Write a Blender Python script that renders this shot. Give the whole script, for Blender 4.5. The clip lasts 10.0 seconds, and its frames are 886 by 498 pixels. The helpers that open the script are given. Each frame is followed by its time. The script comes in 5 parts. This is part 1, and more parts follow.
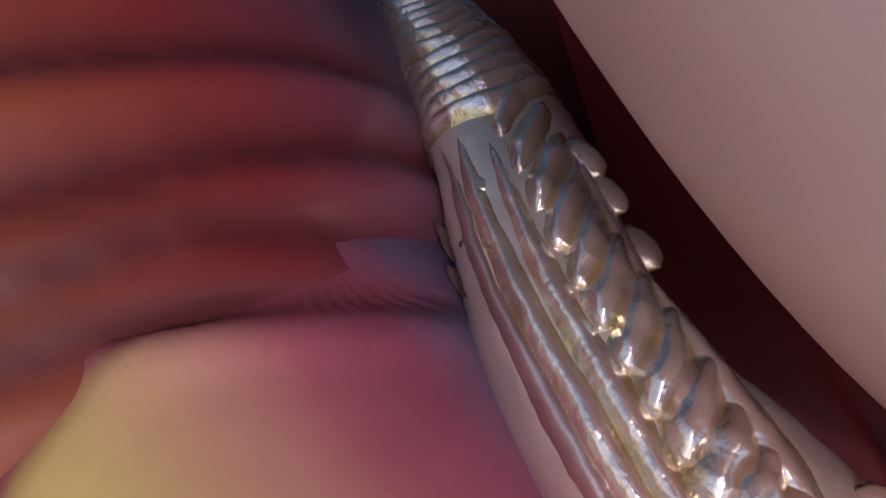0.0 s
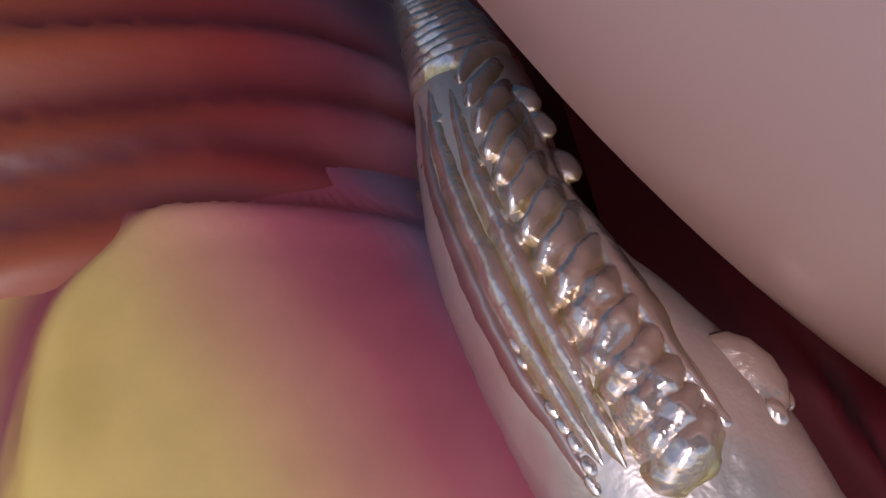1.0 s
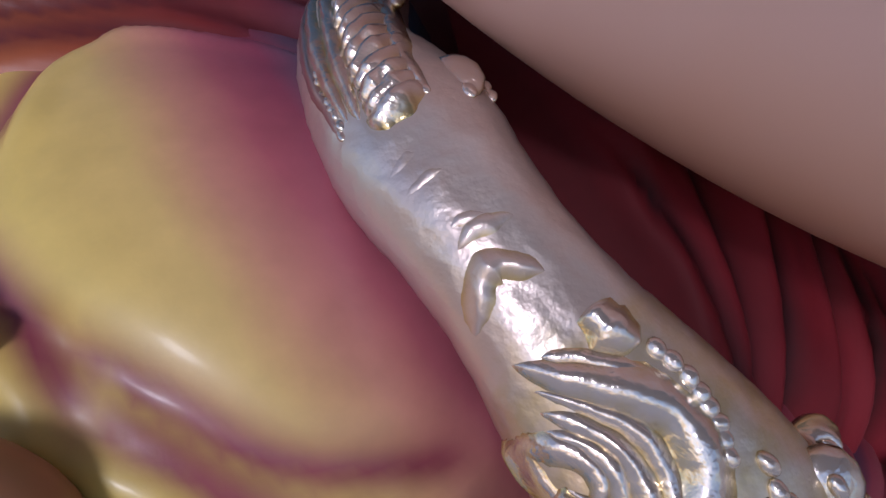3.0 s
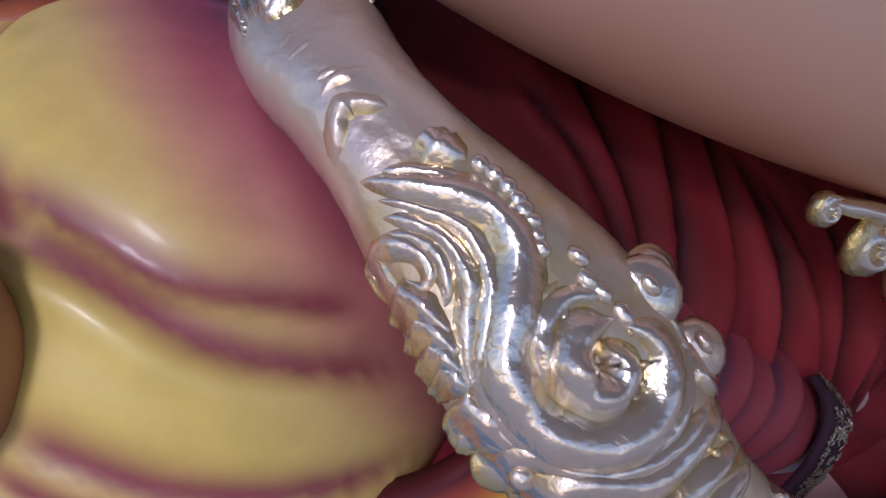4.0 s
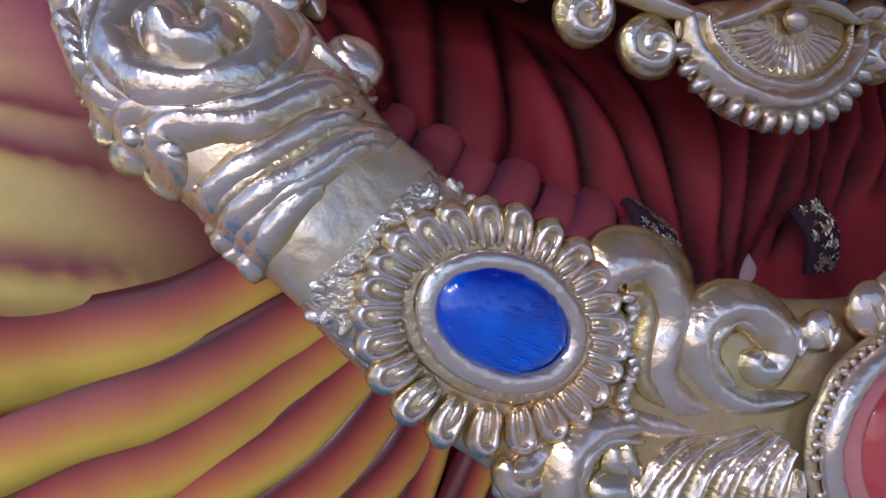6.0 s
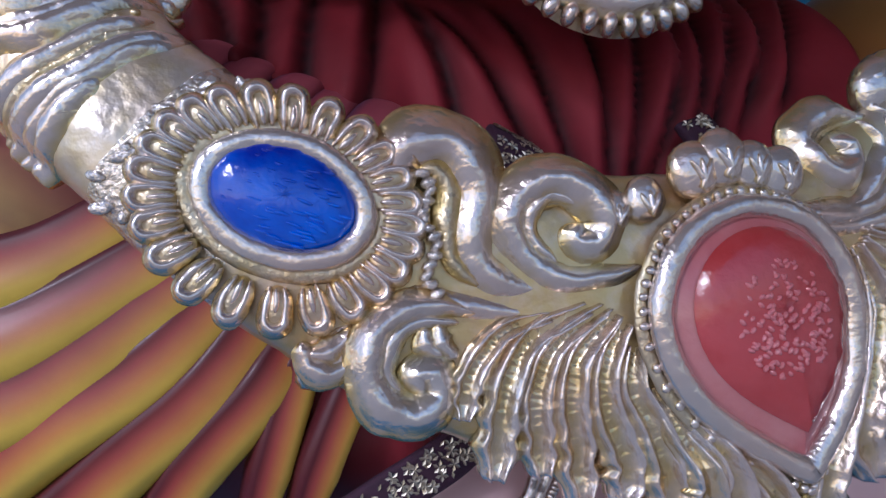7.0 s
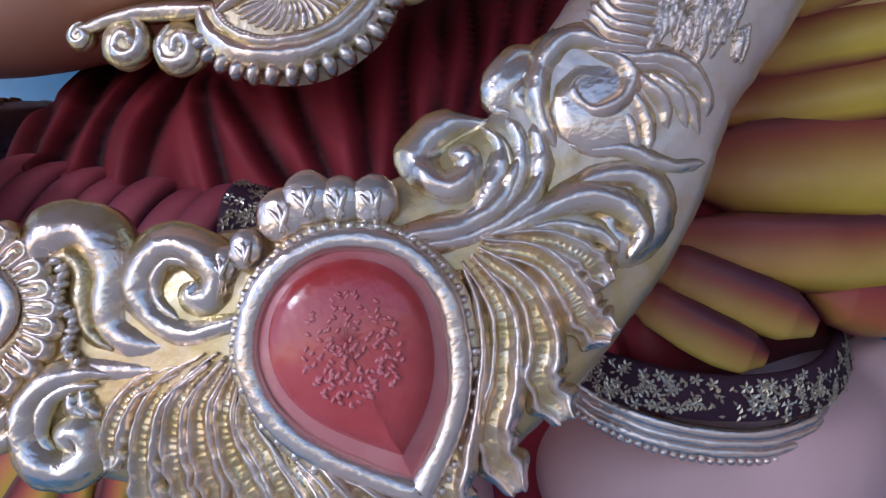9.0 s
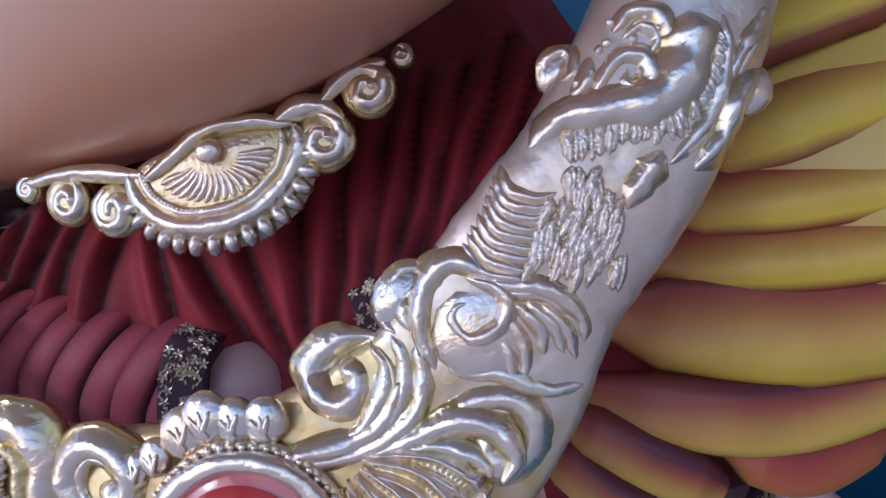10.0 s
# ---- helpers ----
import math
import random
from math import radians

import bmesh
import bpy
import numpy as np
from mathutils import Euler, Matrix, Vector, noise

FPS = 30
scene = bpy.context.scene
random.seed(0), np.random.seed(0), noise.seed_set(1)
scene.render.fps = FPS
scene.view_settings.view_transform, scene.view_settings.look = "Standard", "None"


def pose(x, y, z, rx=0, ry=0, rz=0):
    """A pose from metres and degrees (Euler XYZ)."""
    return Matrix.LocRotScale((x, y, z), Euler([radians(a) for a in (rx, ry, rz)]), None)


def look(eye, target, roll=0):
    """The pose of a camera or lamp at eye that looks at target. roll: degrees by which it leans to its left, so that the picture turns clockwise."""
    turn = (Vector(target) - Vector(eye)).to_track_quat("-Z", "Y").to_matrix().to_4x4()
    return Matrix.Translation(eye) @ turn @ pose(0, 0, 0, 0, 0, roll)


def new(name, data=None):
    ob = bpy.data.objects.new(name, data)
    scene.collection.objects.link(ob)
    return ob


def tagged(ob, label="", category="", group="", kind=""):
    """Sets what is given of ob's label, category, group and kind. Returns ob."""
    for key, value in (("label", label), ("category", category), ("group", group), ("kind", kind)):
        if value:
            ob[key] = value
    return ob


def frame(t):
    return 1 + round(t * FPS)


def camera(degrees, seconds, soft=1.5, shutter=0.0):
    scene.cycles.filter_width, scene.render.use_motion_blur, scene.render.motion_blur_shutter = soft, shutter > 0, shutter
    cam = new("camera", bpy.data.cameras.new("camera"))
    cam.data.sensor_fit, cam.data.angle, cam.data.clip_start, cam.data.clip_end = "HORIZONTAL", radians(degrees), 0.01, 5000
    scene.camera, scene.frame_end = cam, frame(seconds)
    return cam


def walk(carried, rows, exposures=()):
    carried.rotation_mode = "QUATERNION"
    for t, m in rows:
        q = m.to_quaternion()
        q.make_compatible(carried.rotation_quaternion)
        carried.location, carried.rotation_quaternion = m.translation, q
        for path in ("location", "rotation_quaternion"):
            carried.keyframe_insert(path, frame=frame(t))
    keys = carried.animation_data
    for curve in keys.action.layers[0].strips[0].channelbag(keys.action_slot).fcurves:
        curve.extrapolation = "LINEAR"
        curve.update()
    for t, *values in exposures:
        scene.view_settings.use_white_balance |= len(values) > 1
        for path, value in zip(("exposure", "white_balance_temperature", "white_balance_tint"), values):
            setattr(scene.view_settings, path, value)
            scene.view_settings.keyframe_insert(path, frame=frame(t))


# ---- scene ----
cam = camera(70.8, 10.0)
PATH = [
    (0, (-0.8191, 0.4101, 1.6197), (-0.1379, 0.8940, 1.0704), 22.32),
    (0.5, (-0.8255, 0.3537, 1.6149), (-0.1845, 0.9100, 1.0861), 20.23),
    (1, (-0.8264, 0.2909, 1.6146), (-0.2270, 0.9024, 1.0981), 18.37),
    (1.5, (-0.8146, 0.2222, 1.6085), (-0.2596, 0.8851, 1.1059), 15.73),
    (2, (-0.8059, 0.1598, 1.5839), (-0.2664, 0.8490, 1.1003), 14.99),
    (2.5, (-0.7921, 0.0868, 1.5670), (-0.2784, 0.8066, 1.1001), 13.98),
    (2.7, (-0.7825, 0.0570, 1.5593), (-0.2850, 0.7926, 1.0994), 13.20),
    (3.8, (-0.7271, -0.1141, 1.4843), (-0.2917, 0.7037, 1.1080), 9.68),
    (4, (-0.7077, -0.1446, 1.4627), (-0.2826, 0.6879, 1.1074), 8.81),
    (4.5, (-0.6449, -0.2207, 1.3928), (-0.2539, 0.6514, 1.0987), 6.54),
    (5, (-0.5867, -0.2782, 1.3228), (-0.2278, 0.6269, 1.0945), 4.58),
    (5.2, (-0.5647, -0.2985, 1.2977), (-0.2251, 0.6202, 1.0957), 3.46),
    (6.3, (-0.4101, -0.3441, 1.1329), (-0.1304, 0.6156, 1.1088), -1.66),
    (6.5, (-0.3881, -0.3501, 1.1120), (-0.1134, 0.6114, 1.1047), -2.36),
    (7, (-0.2903, -0.3779, 1.0435), (-0.0786, 0.5983, 1.0893), -5.96),
    (7.5, (-0.1901, -0.3932, 0.9788), (-0.0563, 0.5941, 1.0638), -9.33),
    (8, (-0.1275, -0.4009, 0.9348), (-0.0274, 0.5875, 1.0490), -11.73),
    (8.5, (-0.0341, -0.4173, 0.9491), (0.0151, 0.5747, 1.0654), -13.14),
    (9, (0.0799, -0.4428, 1.0054), (0.0679, 0.5528, 1.0986), -14.23),
    (9.5, (0.1788, -0.4535, 1.0887), (0.1107, 0.5426, 1.1446), -14.50),
    (10, (0.2463, -0.4608, 1.1716), (0.1440, 0.5336, 1.1984), -14.56),
]
walk(cam, [(t, look(eye, target, roll)) for t, eye, target, roll in PATH],
     [(0.0, -0.15, 6500, 20), (1.0, -0.30, 6500, 20), (2.5, -0.32, 6000, 18), (4.5, -0.22, 5900, 18), (6.5, -0.18, 5600, 16), (8.0, -0.12, 5500, 14), (9.0, 0.08, 5500, 15), (10.0, 0.40, 5500, 16)])

# ---- light ----
world = bpy.data.worlds.new("sky")
scene.world = world
world.use_nodes = True
wn = world.node_tree
sky = wn.nodes.new("ShaderNodeTexSky")
sky.sky_type, sky.sun_disc = "NISHITA", False
sky.sun_elevation, sky.sun_rotation = radians(37), radians(-134)
wn.links.new(sky.outputs[0], wn.nodes["Background"].inputs[0])
wn.nodes["Background"].inputs[1].default_value = 0.15
sun = new("sun", bpy.data.lights.new("sun", "SUN"))
sun.data.energy, sun.data.angle, sun.data.color = 2.3, radians(12), (0.96, 0.95, 1.0)
sun.matrix_world = look((-2.6, -2.3, 3.7), (0, 0.2, 1.1))


# ---- materials ----
def material(name, rough=0.5, metal=0.0, coat=0.0):
    m = bpy.data.materials.new(name)
    m.use_nodes = True
    b = m.node_tree.nodes["Principled BSDF"]
    b.inputs["Roughness"].default_value = rough
    b.inputs["Metallic"].default_value = metal
    b.inputs["Coat Weight"].default_value = coat
    b.inputs["Coat Roughness"].default_value = 0.15
    return m, m.node_tree.nodes, m.node_tree.links, b


def noise_node(n, l, scale, detail=4.0, coord="Object", rough=0.55):
    tc = n.new("ShaderNodeTexCoord")
    t = n.new("ShaderNodeTexNoise")
    t.inputs["Scale"].default_value, t.inputs["Detail"].default_value = scale, detail
    t.inputs["Roughness"].default_value = rough
    l.new(tc.outputs[coord], t.inputs["Vector"])
    return t


def ramp(n, l, source, stops):
    r = n.new("ShaderNodeValToRGB")
    e = r.color_ramp.elements
    while len(e) < len(stops):
        e.new(0.5)
    for k, (p, c) in enumerate(stops):
        e[k].position, e[k].color = p, (*c, 1)
    l.new(source, r.inputs[0])
    return r


def bump(n, l, b, source, strength, distance):
    k = n.new("ShaderNodeBump")
    k.inputs["Strength"].default_value, k.inputs["Distance"].default_value = strength, distance
    l.new(source, k.inputs["Height"])
    l.new(k.outputs[0], b.inputs["Normal"])


def mix(n, l, fac, a, b, mode="MIX"):
    m = n.new("ShaderNodeMix")
    m.data_type, m.blend_type = "RGBA", mode
    for sock, v in ((m.inputs[0], fac), (m.inputs[6], a), (m.inputs[7], b)):
        if hasattr(v, "is_output"):
            l.new(v, sock)
        else:
            sock.default_value = v if isinstance(v, float) else (*v, 1)
    return m.outputs[2]


def pearl(name, light, wash, fine, relief, rough=0.24, metal=0.82, ground=0.0):
    """Pearl metallic paint brushed over antique gold, which stays in the hollows of the moulding."""
    m, n, l, b = material(name, rough, metal, 0.5)
    b.inputs["Coat Roughness"].default_value = 0.12
    at = n.new("ShaderNodeAttribute")
    at.attribute_name = "wash"
    a = noise_node(n, l, 55, 5)
    left = n.new("ShaderNodeMath")
    left.operation = "MULTIPLY_ADD"
    l.new(at.outputs["Fac"], left.inputs[0])
    left.inputs[1].default_value, left.inputs[2].default_value = 0.70, ground - 0.56
    total = n.new("ShaderNodeMath")
    total.operation = "ADD"
    l.new(left.outputs[0], total.inputs[0])
    l.new(a.outputs[0], total.inputs[1])
    r = ramp(n, l, total.outputs[0], [(0.08, light), (0.62, wash)])
    p = noise_node(n, l, 11, 3)
    tint = ramp(n, l, p.outputs[0], [(0.38, (1.0, 0.91, 0.90)), (0.62, (0.92, 0.95, 1.0))])
    l.new(mix(n, l, 1.0, r.outputs[0], tint.outputs[0], "MULTIPLY"), b.inputs["Base Color"])
    rr = n.new("ShaderNodeMapRange")
    rr.inputs["To Min"].default_value, rr.inputs["To Max"].default_value = rough - 0.07, rough + 0.09
    l.new(a.outputs[0], rr.inputs[0])
    l.new(rr.outputs[0], b.inputs["Roughness"])
    f = noise_node(n, l, fine, 3)
    bump(n, l, b, f.outputs[0], relief, 0.004)
    return m


SILVER = pearl("pearl_silver", (0.80, 0.71, 0.64), (0.63, 0.49, 0.23), 85, 0.45, 0.22)
SATIN = pearl("satin_pearl", (0.72, 0.62, 0.56), (0.60, 0.46, 0.22), 85, 0.30, 0.36, metal=0.68)
GOLDWASH = pearl("gold_washed_ground", (0.74, 0.63, 0.45), (0.60, 0.44, 0.15), 150, 0.55, 0.30, ground=0.25)
HAMMERED = pearl("hammered_pearl", (0.80, 0.74, 0.68), (0.64, 0.54, 0.38), 200, 0.8, 0.18)
ROSE = pearl("rose_pearl", (0.58, 0.43, 0.41), (0.46, 0.30, 0.24), 60, 0.25, 0.3)


def cloth(name, stops, rough=0.46, dark=(0.55, 1.0), coat=0.06, along=None):
    """Airbrushed satin colours across each fold, crease shade put into the edges, softly mottled."""
    m, n, l, b = material(name, rough, 0.0, coat)
    b.inputs["Specular IOR Level"].default_value = 0.3
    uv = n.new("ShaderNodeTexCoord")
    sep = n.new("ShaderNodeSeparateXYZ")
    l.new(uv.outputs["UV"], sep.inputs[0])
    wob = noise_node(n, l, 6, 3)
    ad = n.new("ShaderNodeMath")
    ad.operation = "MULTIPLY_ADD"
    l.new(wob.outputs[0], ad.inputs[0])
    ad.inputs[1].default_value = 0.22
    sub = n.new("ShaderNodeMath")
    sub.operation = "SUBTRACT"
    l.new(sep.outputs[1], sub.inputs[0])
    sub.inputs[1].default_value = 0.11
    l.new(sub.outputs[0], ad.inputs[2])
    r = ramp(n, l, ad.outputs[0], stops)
    colour = r.outputs[0]
    if along:
        tone, lo, hi, most = along
        mr = n.new("ShaderNodeMapRange")
        mr.inputs["From Min"].default_value, mr.inputs["From Max"].default_value, mr.inputs["To Max"].default_value = lo, hi, most
        l.new(sep.outputs[0], mr.inputs[0])
        colour = mix(n, l, mr.outputs[0], colour, tone)
    big = noise_node(n, l, 14, 5)
    g = ramp(n, l, big.outputs[0], [(0.3, (dark[0] + 0.25,) * 3), (0.7, (dark[1],) * 3)])
    l.new(mix(n, l, 1.0, colour, g.outputs[0], "MULTIPLY"), b.inputs["Base Color"])
    f = noise_node(n, l, 240, 3)
    bump(n, l, b, f.outputs[0], 0.05, 0.002)
    return m


YELLOW, OCHRE, ORANGE = (0.72, 0.52, 0.06), (0.52, 0.26, 0.06), (0.45, 0.13, 0.05)
# Dark first and last stops put the shade between folds into the colour.
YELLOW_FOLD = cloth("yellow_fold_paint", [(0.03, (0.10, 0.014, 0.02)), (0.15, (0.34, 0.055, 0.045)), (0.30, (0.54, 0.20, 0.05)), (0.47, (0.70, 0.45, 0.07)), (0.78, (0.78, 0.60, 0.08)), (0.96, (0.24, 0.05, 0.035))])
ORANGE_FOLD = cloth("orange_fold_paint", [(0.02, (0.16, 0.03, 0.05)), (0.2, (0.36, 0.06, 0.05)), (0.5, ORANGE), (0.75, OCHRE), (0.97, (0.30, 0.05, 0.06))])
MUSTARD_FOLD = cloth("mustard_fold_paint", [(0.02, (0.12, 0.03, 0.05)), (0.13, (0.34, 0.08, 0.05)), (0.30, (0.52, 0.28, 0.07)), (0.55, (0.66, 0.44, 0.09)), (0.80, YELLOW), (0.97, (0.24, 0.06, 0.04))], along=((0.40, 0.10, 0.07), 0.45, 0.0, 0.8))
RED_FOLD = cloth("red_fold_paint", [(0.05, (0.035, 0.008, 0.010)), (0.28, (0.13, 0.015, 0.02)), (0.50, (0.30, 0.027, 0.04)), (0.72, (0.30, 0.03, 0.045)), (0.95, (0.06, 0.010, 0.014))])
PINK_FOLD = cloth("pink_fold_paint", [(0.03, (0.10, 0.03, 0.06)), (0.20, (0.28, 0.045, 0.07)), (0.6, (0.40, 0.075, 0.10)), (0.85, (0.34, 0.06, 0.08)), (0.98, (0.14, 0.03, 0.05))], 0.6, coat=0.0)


def knee_paint(name, origin, direction, span, stops):
    """Airbrushed knee: colour fades along one direction of the moulded cloth."""
    m, n, l, b = material(name, 0.38, 0.0, 0.2)
    tc = n.new("ShaderNodeTexCoord")
    sh = n.new("ShaderNodeVectorMath")
    sh.operation = "SUBTRACT"
    l.new(tc.outputs["Object"], sh.inputs[0])
    sh.inputs[1].default_value = origin
    dt = n.new("ShaderNodeVectorMath")
    dt.operation = "DOT_PRODUCT"
    l.new(sh.outputs[0], dt.inputs[0])
    dt.inputs[1].default_value = Vector(direction).normalized()
    w = noise_node(n, l, 5, 3)
    mr = n.new("ShaderNodeMapRange")
    mr.inputs["From Max"].default_value = span
    l.new(dt.outputs["Value"], mr.inputs[0])
    ad = n.new("ShaderNodeMath")
    ad.operation = "MULTIPLY_ADD"
    l.new(w.outputs[0], ad.inputs[0])
    ad.inputs[1].default_value = 0.16
    l.new(mr.outputs[0], ad.inputs[2])
    r = ramp(n, l, ad.outputs[0], stops)
    l.new(r.outputs[0], b.inputs["Base Color"])
    f = noise_node(n, l, 260, 3)
    bump(n, l, b, f.outputs[0], 0.05, 0.002)
    return m


def airbrush(name, stops, crease, gloss=0.42):
    """Moulded cloth: airbrushed colours run along U, crease shade is painted in by V."""
    m, n, l, b = material(name, gloss, 0.0, 0.12 if gloss < 0.6 else 0.0)
    b.inputs["Specular IOR Level"].default_value = 0.5 if gloss < 0.6 else 0.2
    uv = n.new("ShaderNodeTexCoord")
    sep = n.new("ShaderNodeSeparateXYZ")
    l.new(uv.outputs["UV"], sep.inputs[0])
    w = noise_node(n, l, 7, 4)
    ad = n.new("ShaderNodeMath")
    ad.operation = "MULTIPLY_ADD"
    l.new(w.outputs[0], ad.inputs[0])
    ad.inputs[1].default_value = 0.16
    sb = n.new("ShaderNodeMath")
    sb.operation = "SUBTRACT"
    l.new(sep.outputs[0], sb.inputs[0])
    sb.inputs[1].default_value = 0.08
    l.new(sb.outputs[0], ad.inputs[2])
    base = ramp(n, l, ad.outputs[0], stops)
    crease_shade = ramp(n, l, sep.outputs[1], [(0.0, (1, 1, 1)), (0.45, (0.45, 0.45, 0.45)), (0.95, (0, 0, 0))])
    col = mix(n, l, crease_shade.outputs[0], base.outputs[0], crease)
    g = noise_node(n, l, 30, 6)
    gr = ramp(n, l, g.outputs[0], [(0.3, (0.86, 0.86, 0.86)), (0.7, (1, 1, 1))])
    l.new(mix(n, l, 1.0, col, gr.outputs[0], "MULTIPLY"), b.inputs["Base Color"])
    f = noise_node(n, l, 240, 3)
    bump(n, l, b, f.outputs[0], 0.05, 0.002)
    return m


def skin_paint(name, stops, rough=0.35):
    """Skin tones that change with height, browner on the belly's underside, softly mottled."""
    m, n, l, b = material(name, rough, 0.0, 0.08)
    tc = n.new("ShaderNodeTexCoord")
    sep = n.new("ShaderNodeSeparateXYZ")
    l.new(tc.outputs["Object"], sep.inputs[0])
    t = noise_node(n, l, 3.2, 3)
    ad = n.new("ShaderNodeMath")
    ad.operation = "MULTIPLY_ADD"
    l.new(t.outputs[0], ad.inputs[0])
    ad.inputs[1].default_value = 0.16
    l.new(sep.outputs[2], ad.inputs[2])
    mr = n.new("ShaderNodeMapRange")
    mr.inputs["From Min"].default_value, mr.inputs["From Max"].default_value = 0.78, 2.08
    l.new(ad.outputs[0], mr.inputs[0])
    r = ramp(n, l, mr.outputs[0], [((z - 0.70) / 1.3, c) for z, c in stops])
    l.new(r.outputs[0], b.inputs["Base Color"])
    f = noise_node(n, l, 180, 3)
    bump(n, l, b, f.outputs[0], 0.03, 0.002)
    return m


SKIN = skin_paint("pink_skin_paint", [(0.75, (0.68, 0.44, 0.45)), (1.15, (0.64, 0.42, 0.42)), (1.38, (0.58, 0.27, 0.16)), (1.50, (0.62, 0.38, 0.32)), (1.72, (0.60, 0.46, 0.51))], 0.42)


def plain(name, colour, rough=0.5, scale=12, spread=0.75, relief=0.1):
    m, n, l, b = material(name, rough)
    t = noise_node(n, l, scale, 6)
    r = ramp(n, l, t.outputs[0], [(0.3, tuple(v * spread for v in colour)), (0.7, colour)])
    l.new(r.outputs[0], b.inputs["Base Color"])
    f = noise_node(n, l, scale * 14, 4)
    bump(n, l, b, f.outputs[0], relief, 0.003)
    return m


BLUE_BASE = plain("blue_painted_base", (0.02, 0.20, 0.42), 0.45)
PLASTER = plain("workshop_plaster", (0.42, 0.36, 0.33), 0.8, 3)
CONCRETE = plain("workshop_concrete", (0.40, 0.39, 0.39), 0.85, 4)
VELVET = plain("plum_velvet", (0.05, 0.012, 0.035), 0.75, 90, 0.6, 0.4)
THREAD, tn, tl, tb = material("champagne_zari", 0.32, 0.85)
tb.inputs["Base Color"].default_value = (0.62, 0.54, 0.43, 1)


def gem(name, deep, bright, rough):
    """Coloured resin: a glossy skin over a mottled body."""
    m, n, l, b = material(name, rough, 0.0, 0.6)
    t = noise_node(n, l, 16, 4)
    r = ramp(n, l, t.outputs[0], [(0.35, deep), (0.7, bright)])
    l.new(r.outputs[0], b.inputs["Base Color"])
    f = noise_node(n, l, 120, 3)
    bump(n, l, b, f.outputs[0], 0.25, 0.003)
    b.inputs["Coat Roughness"].default_value = 0.16
    return m


BLUE_GEM = gem("blue_resin", (0.001, 0.020, 0.36), (0.003, 0.15, 0.90), 0.12)
RED_GEM = gem("red_resin", (0.42, 0.035, 0.035), (0.55, 0.08, 0.09), 0.2)
# Paler red for facets: the stone's sparkle is put into their colour.
RED_SPARKLE = gem("red_sparkle_resin", (0.55, 0.10, 0.11), (0.68, 0.22, 0.24), 0.05)
PINK_RIM = gem("pink_resin", (0.52, 0.13, 0.14), (0.62, 0.27, 0.27), 0.3)


# Dark brown that carries the shade inside the garland's slits.
SLIT_SHADE = plain("slit_shade", (0.10, 0.045, 0.04), 0.6, 40)
WORN = (SILVER, SATIN, GOLDWASH, HAMMERED, ROSE)


# ---- mesh helpers ----
def mesh_object(name, verts, faces, mats, parent=None, label="", smooth=True, uvs=None, face_mats=None, wash=None):
    if (mats if not isinstance(mats, (list, tuple)) else mats[0]) in WORN:
        verts = [Vector(map(float, q)) for q in verts]
        verts = [q + 0.0013 * noise.noise_vector(q * 42) + 0.0007 * noise.noise_vector(q * 130) for q in verts]
    me = bpy.data.meshes.new(name)
    me.from_pydata([tuple(map(float, v)) for v in verts], [], faces)
    for m in (mats if isinstance(mats, (list, tuple)) else [mats]):
        me.materials.append(m)
    if smooth:
        me.polygons.foreach_set("use_smooth", [True] * len(me.polygons))
    if face_mats is not None:
        me.polygons.foreach_set("material_index", face_mats)
    if uvs is not None:
        layer = me.uv_layers.new(name="UVMap")
        idx = np.zeros(len(me.loops), dtype=np.int32)
        me.loops.foreach_get("vertex_index", idx)
        layer.data.foreach_set("uv", np.asarray(uvs, dtype=np.float32)[idx].ravel())
    if wash is not None:
        me.attributes.new("wash", "FLOAT", "POINT").data.foreach_set("value", np.asarray(wash, dtype=np.float32).ravel())
    me.update()
    ob = new(name, me)
    if parent is not None:
        ob.parent = parent
    if label:
        tagged(ob, label)
    return ob


def empty(name, at, label, category, group="", kind=""):
    ob = new(name)
    ob.empty_display_size = 0.05
    return tagged(ob, label, category, group, kind)


def grid_faces(nu, nv, wrap=False):
    f = []
    for i in range(nu - 1):
        for j in range(nv if wrap else nv - 1):
            k = (j + 1) % nv
            f.append((i * nv + j, i * nv + k, (i + 1) * nv + k, (i + 1) * nv + j))
    return f


def smooth_curve(points, count):
    """Catmull-Rom through the points (rows may carry any number of values)."""
    p = np.asarray(points, dtype=float)
    p = np.vstack([2 * p[0] - p[1], p, 2 * p[-1] - p[-2]])
    out = []
    for q in np.linspace(0, len(p) - 3 - 1e-9, count):
        i, f = int(q), q - int(q)
        a, b, c, d = p[i:i + 4]
        out.append(0.5 * (2 * b + (c - a) * f + (2 * a - 5 * b + 4 * c - d) * f * f + (3 * b - a - 3 * c + d) * f ** 3))
    return np.array(out)


def unit(v):
    v = np.asarray(v, dtype=float)
    return v / np.maximum(np.linalg.norm(v, axis=-1, keepdims=True), 1e-9)


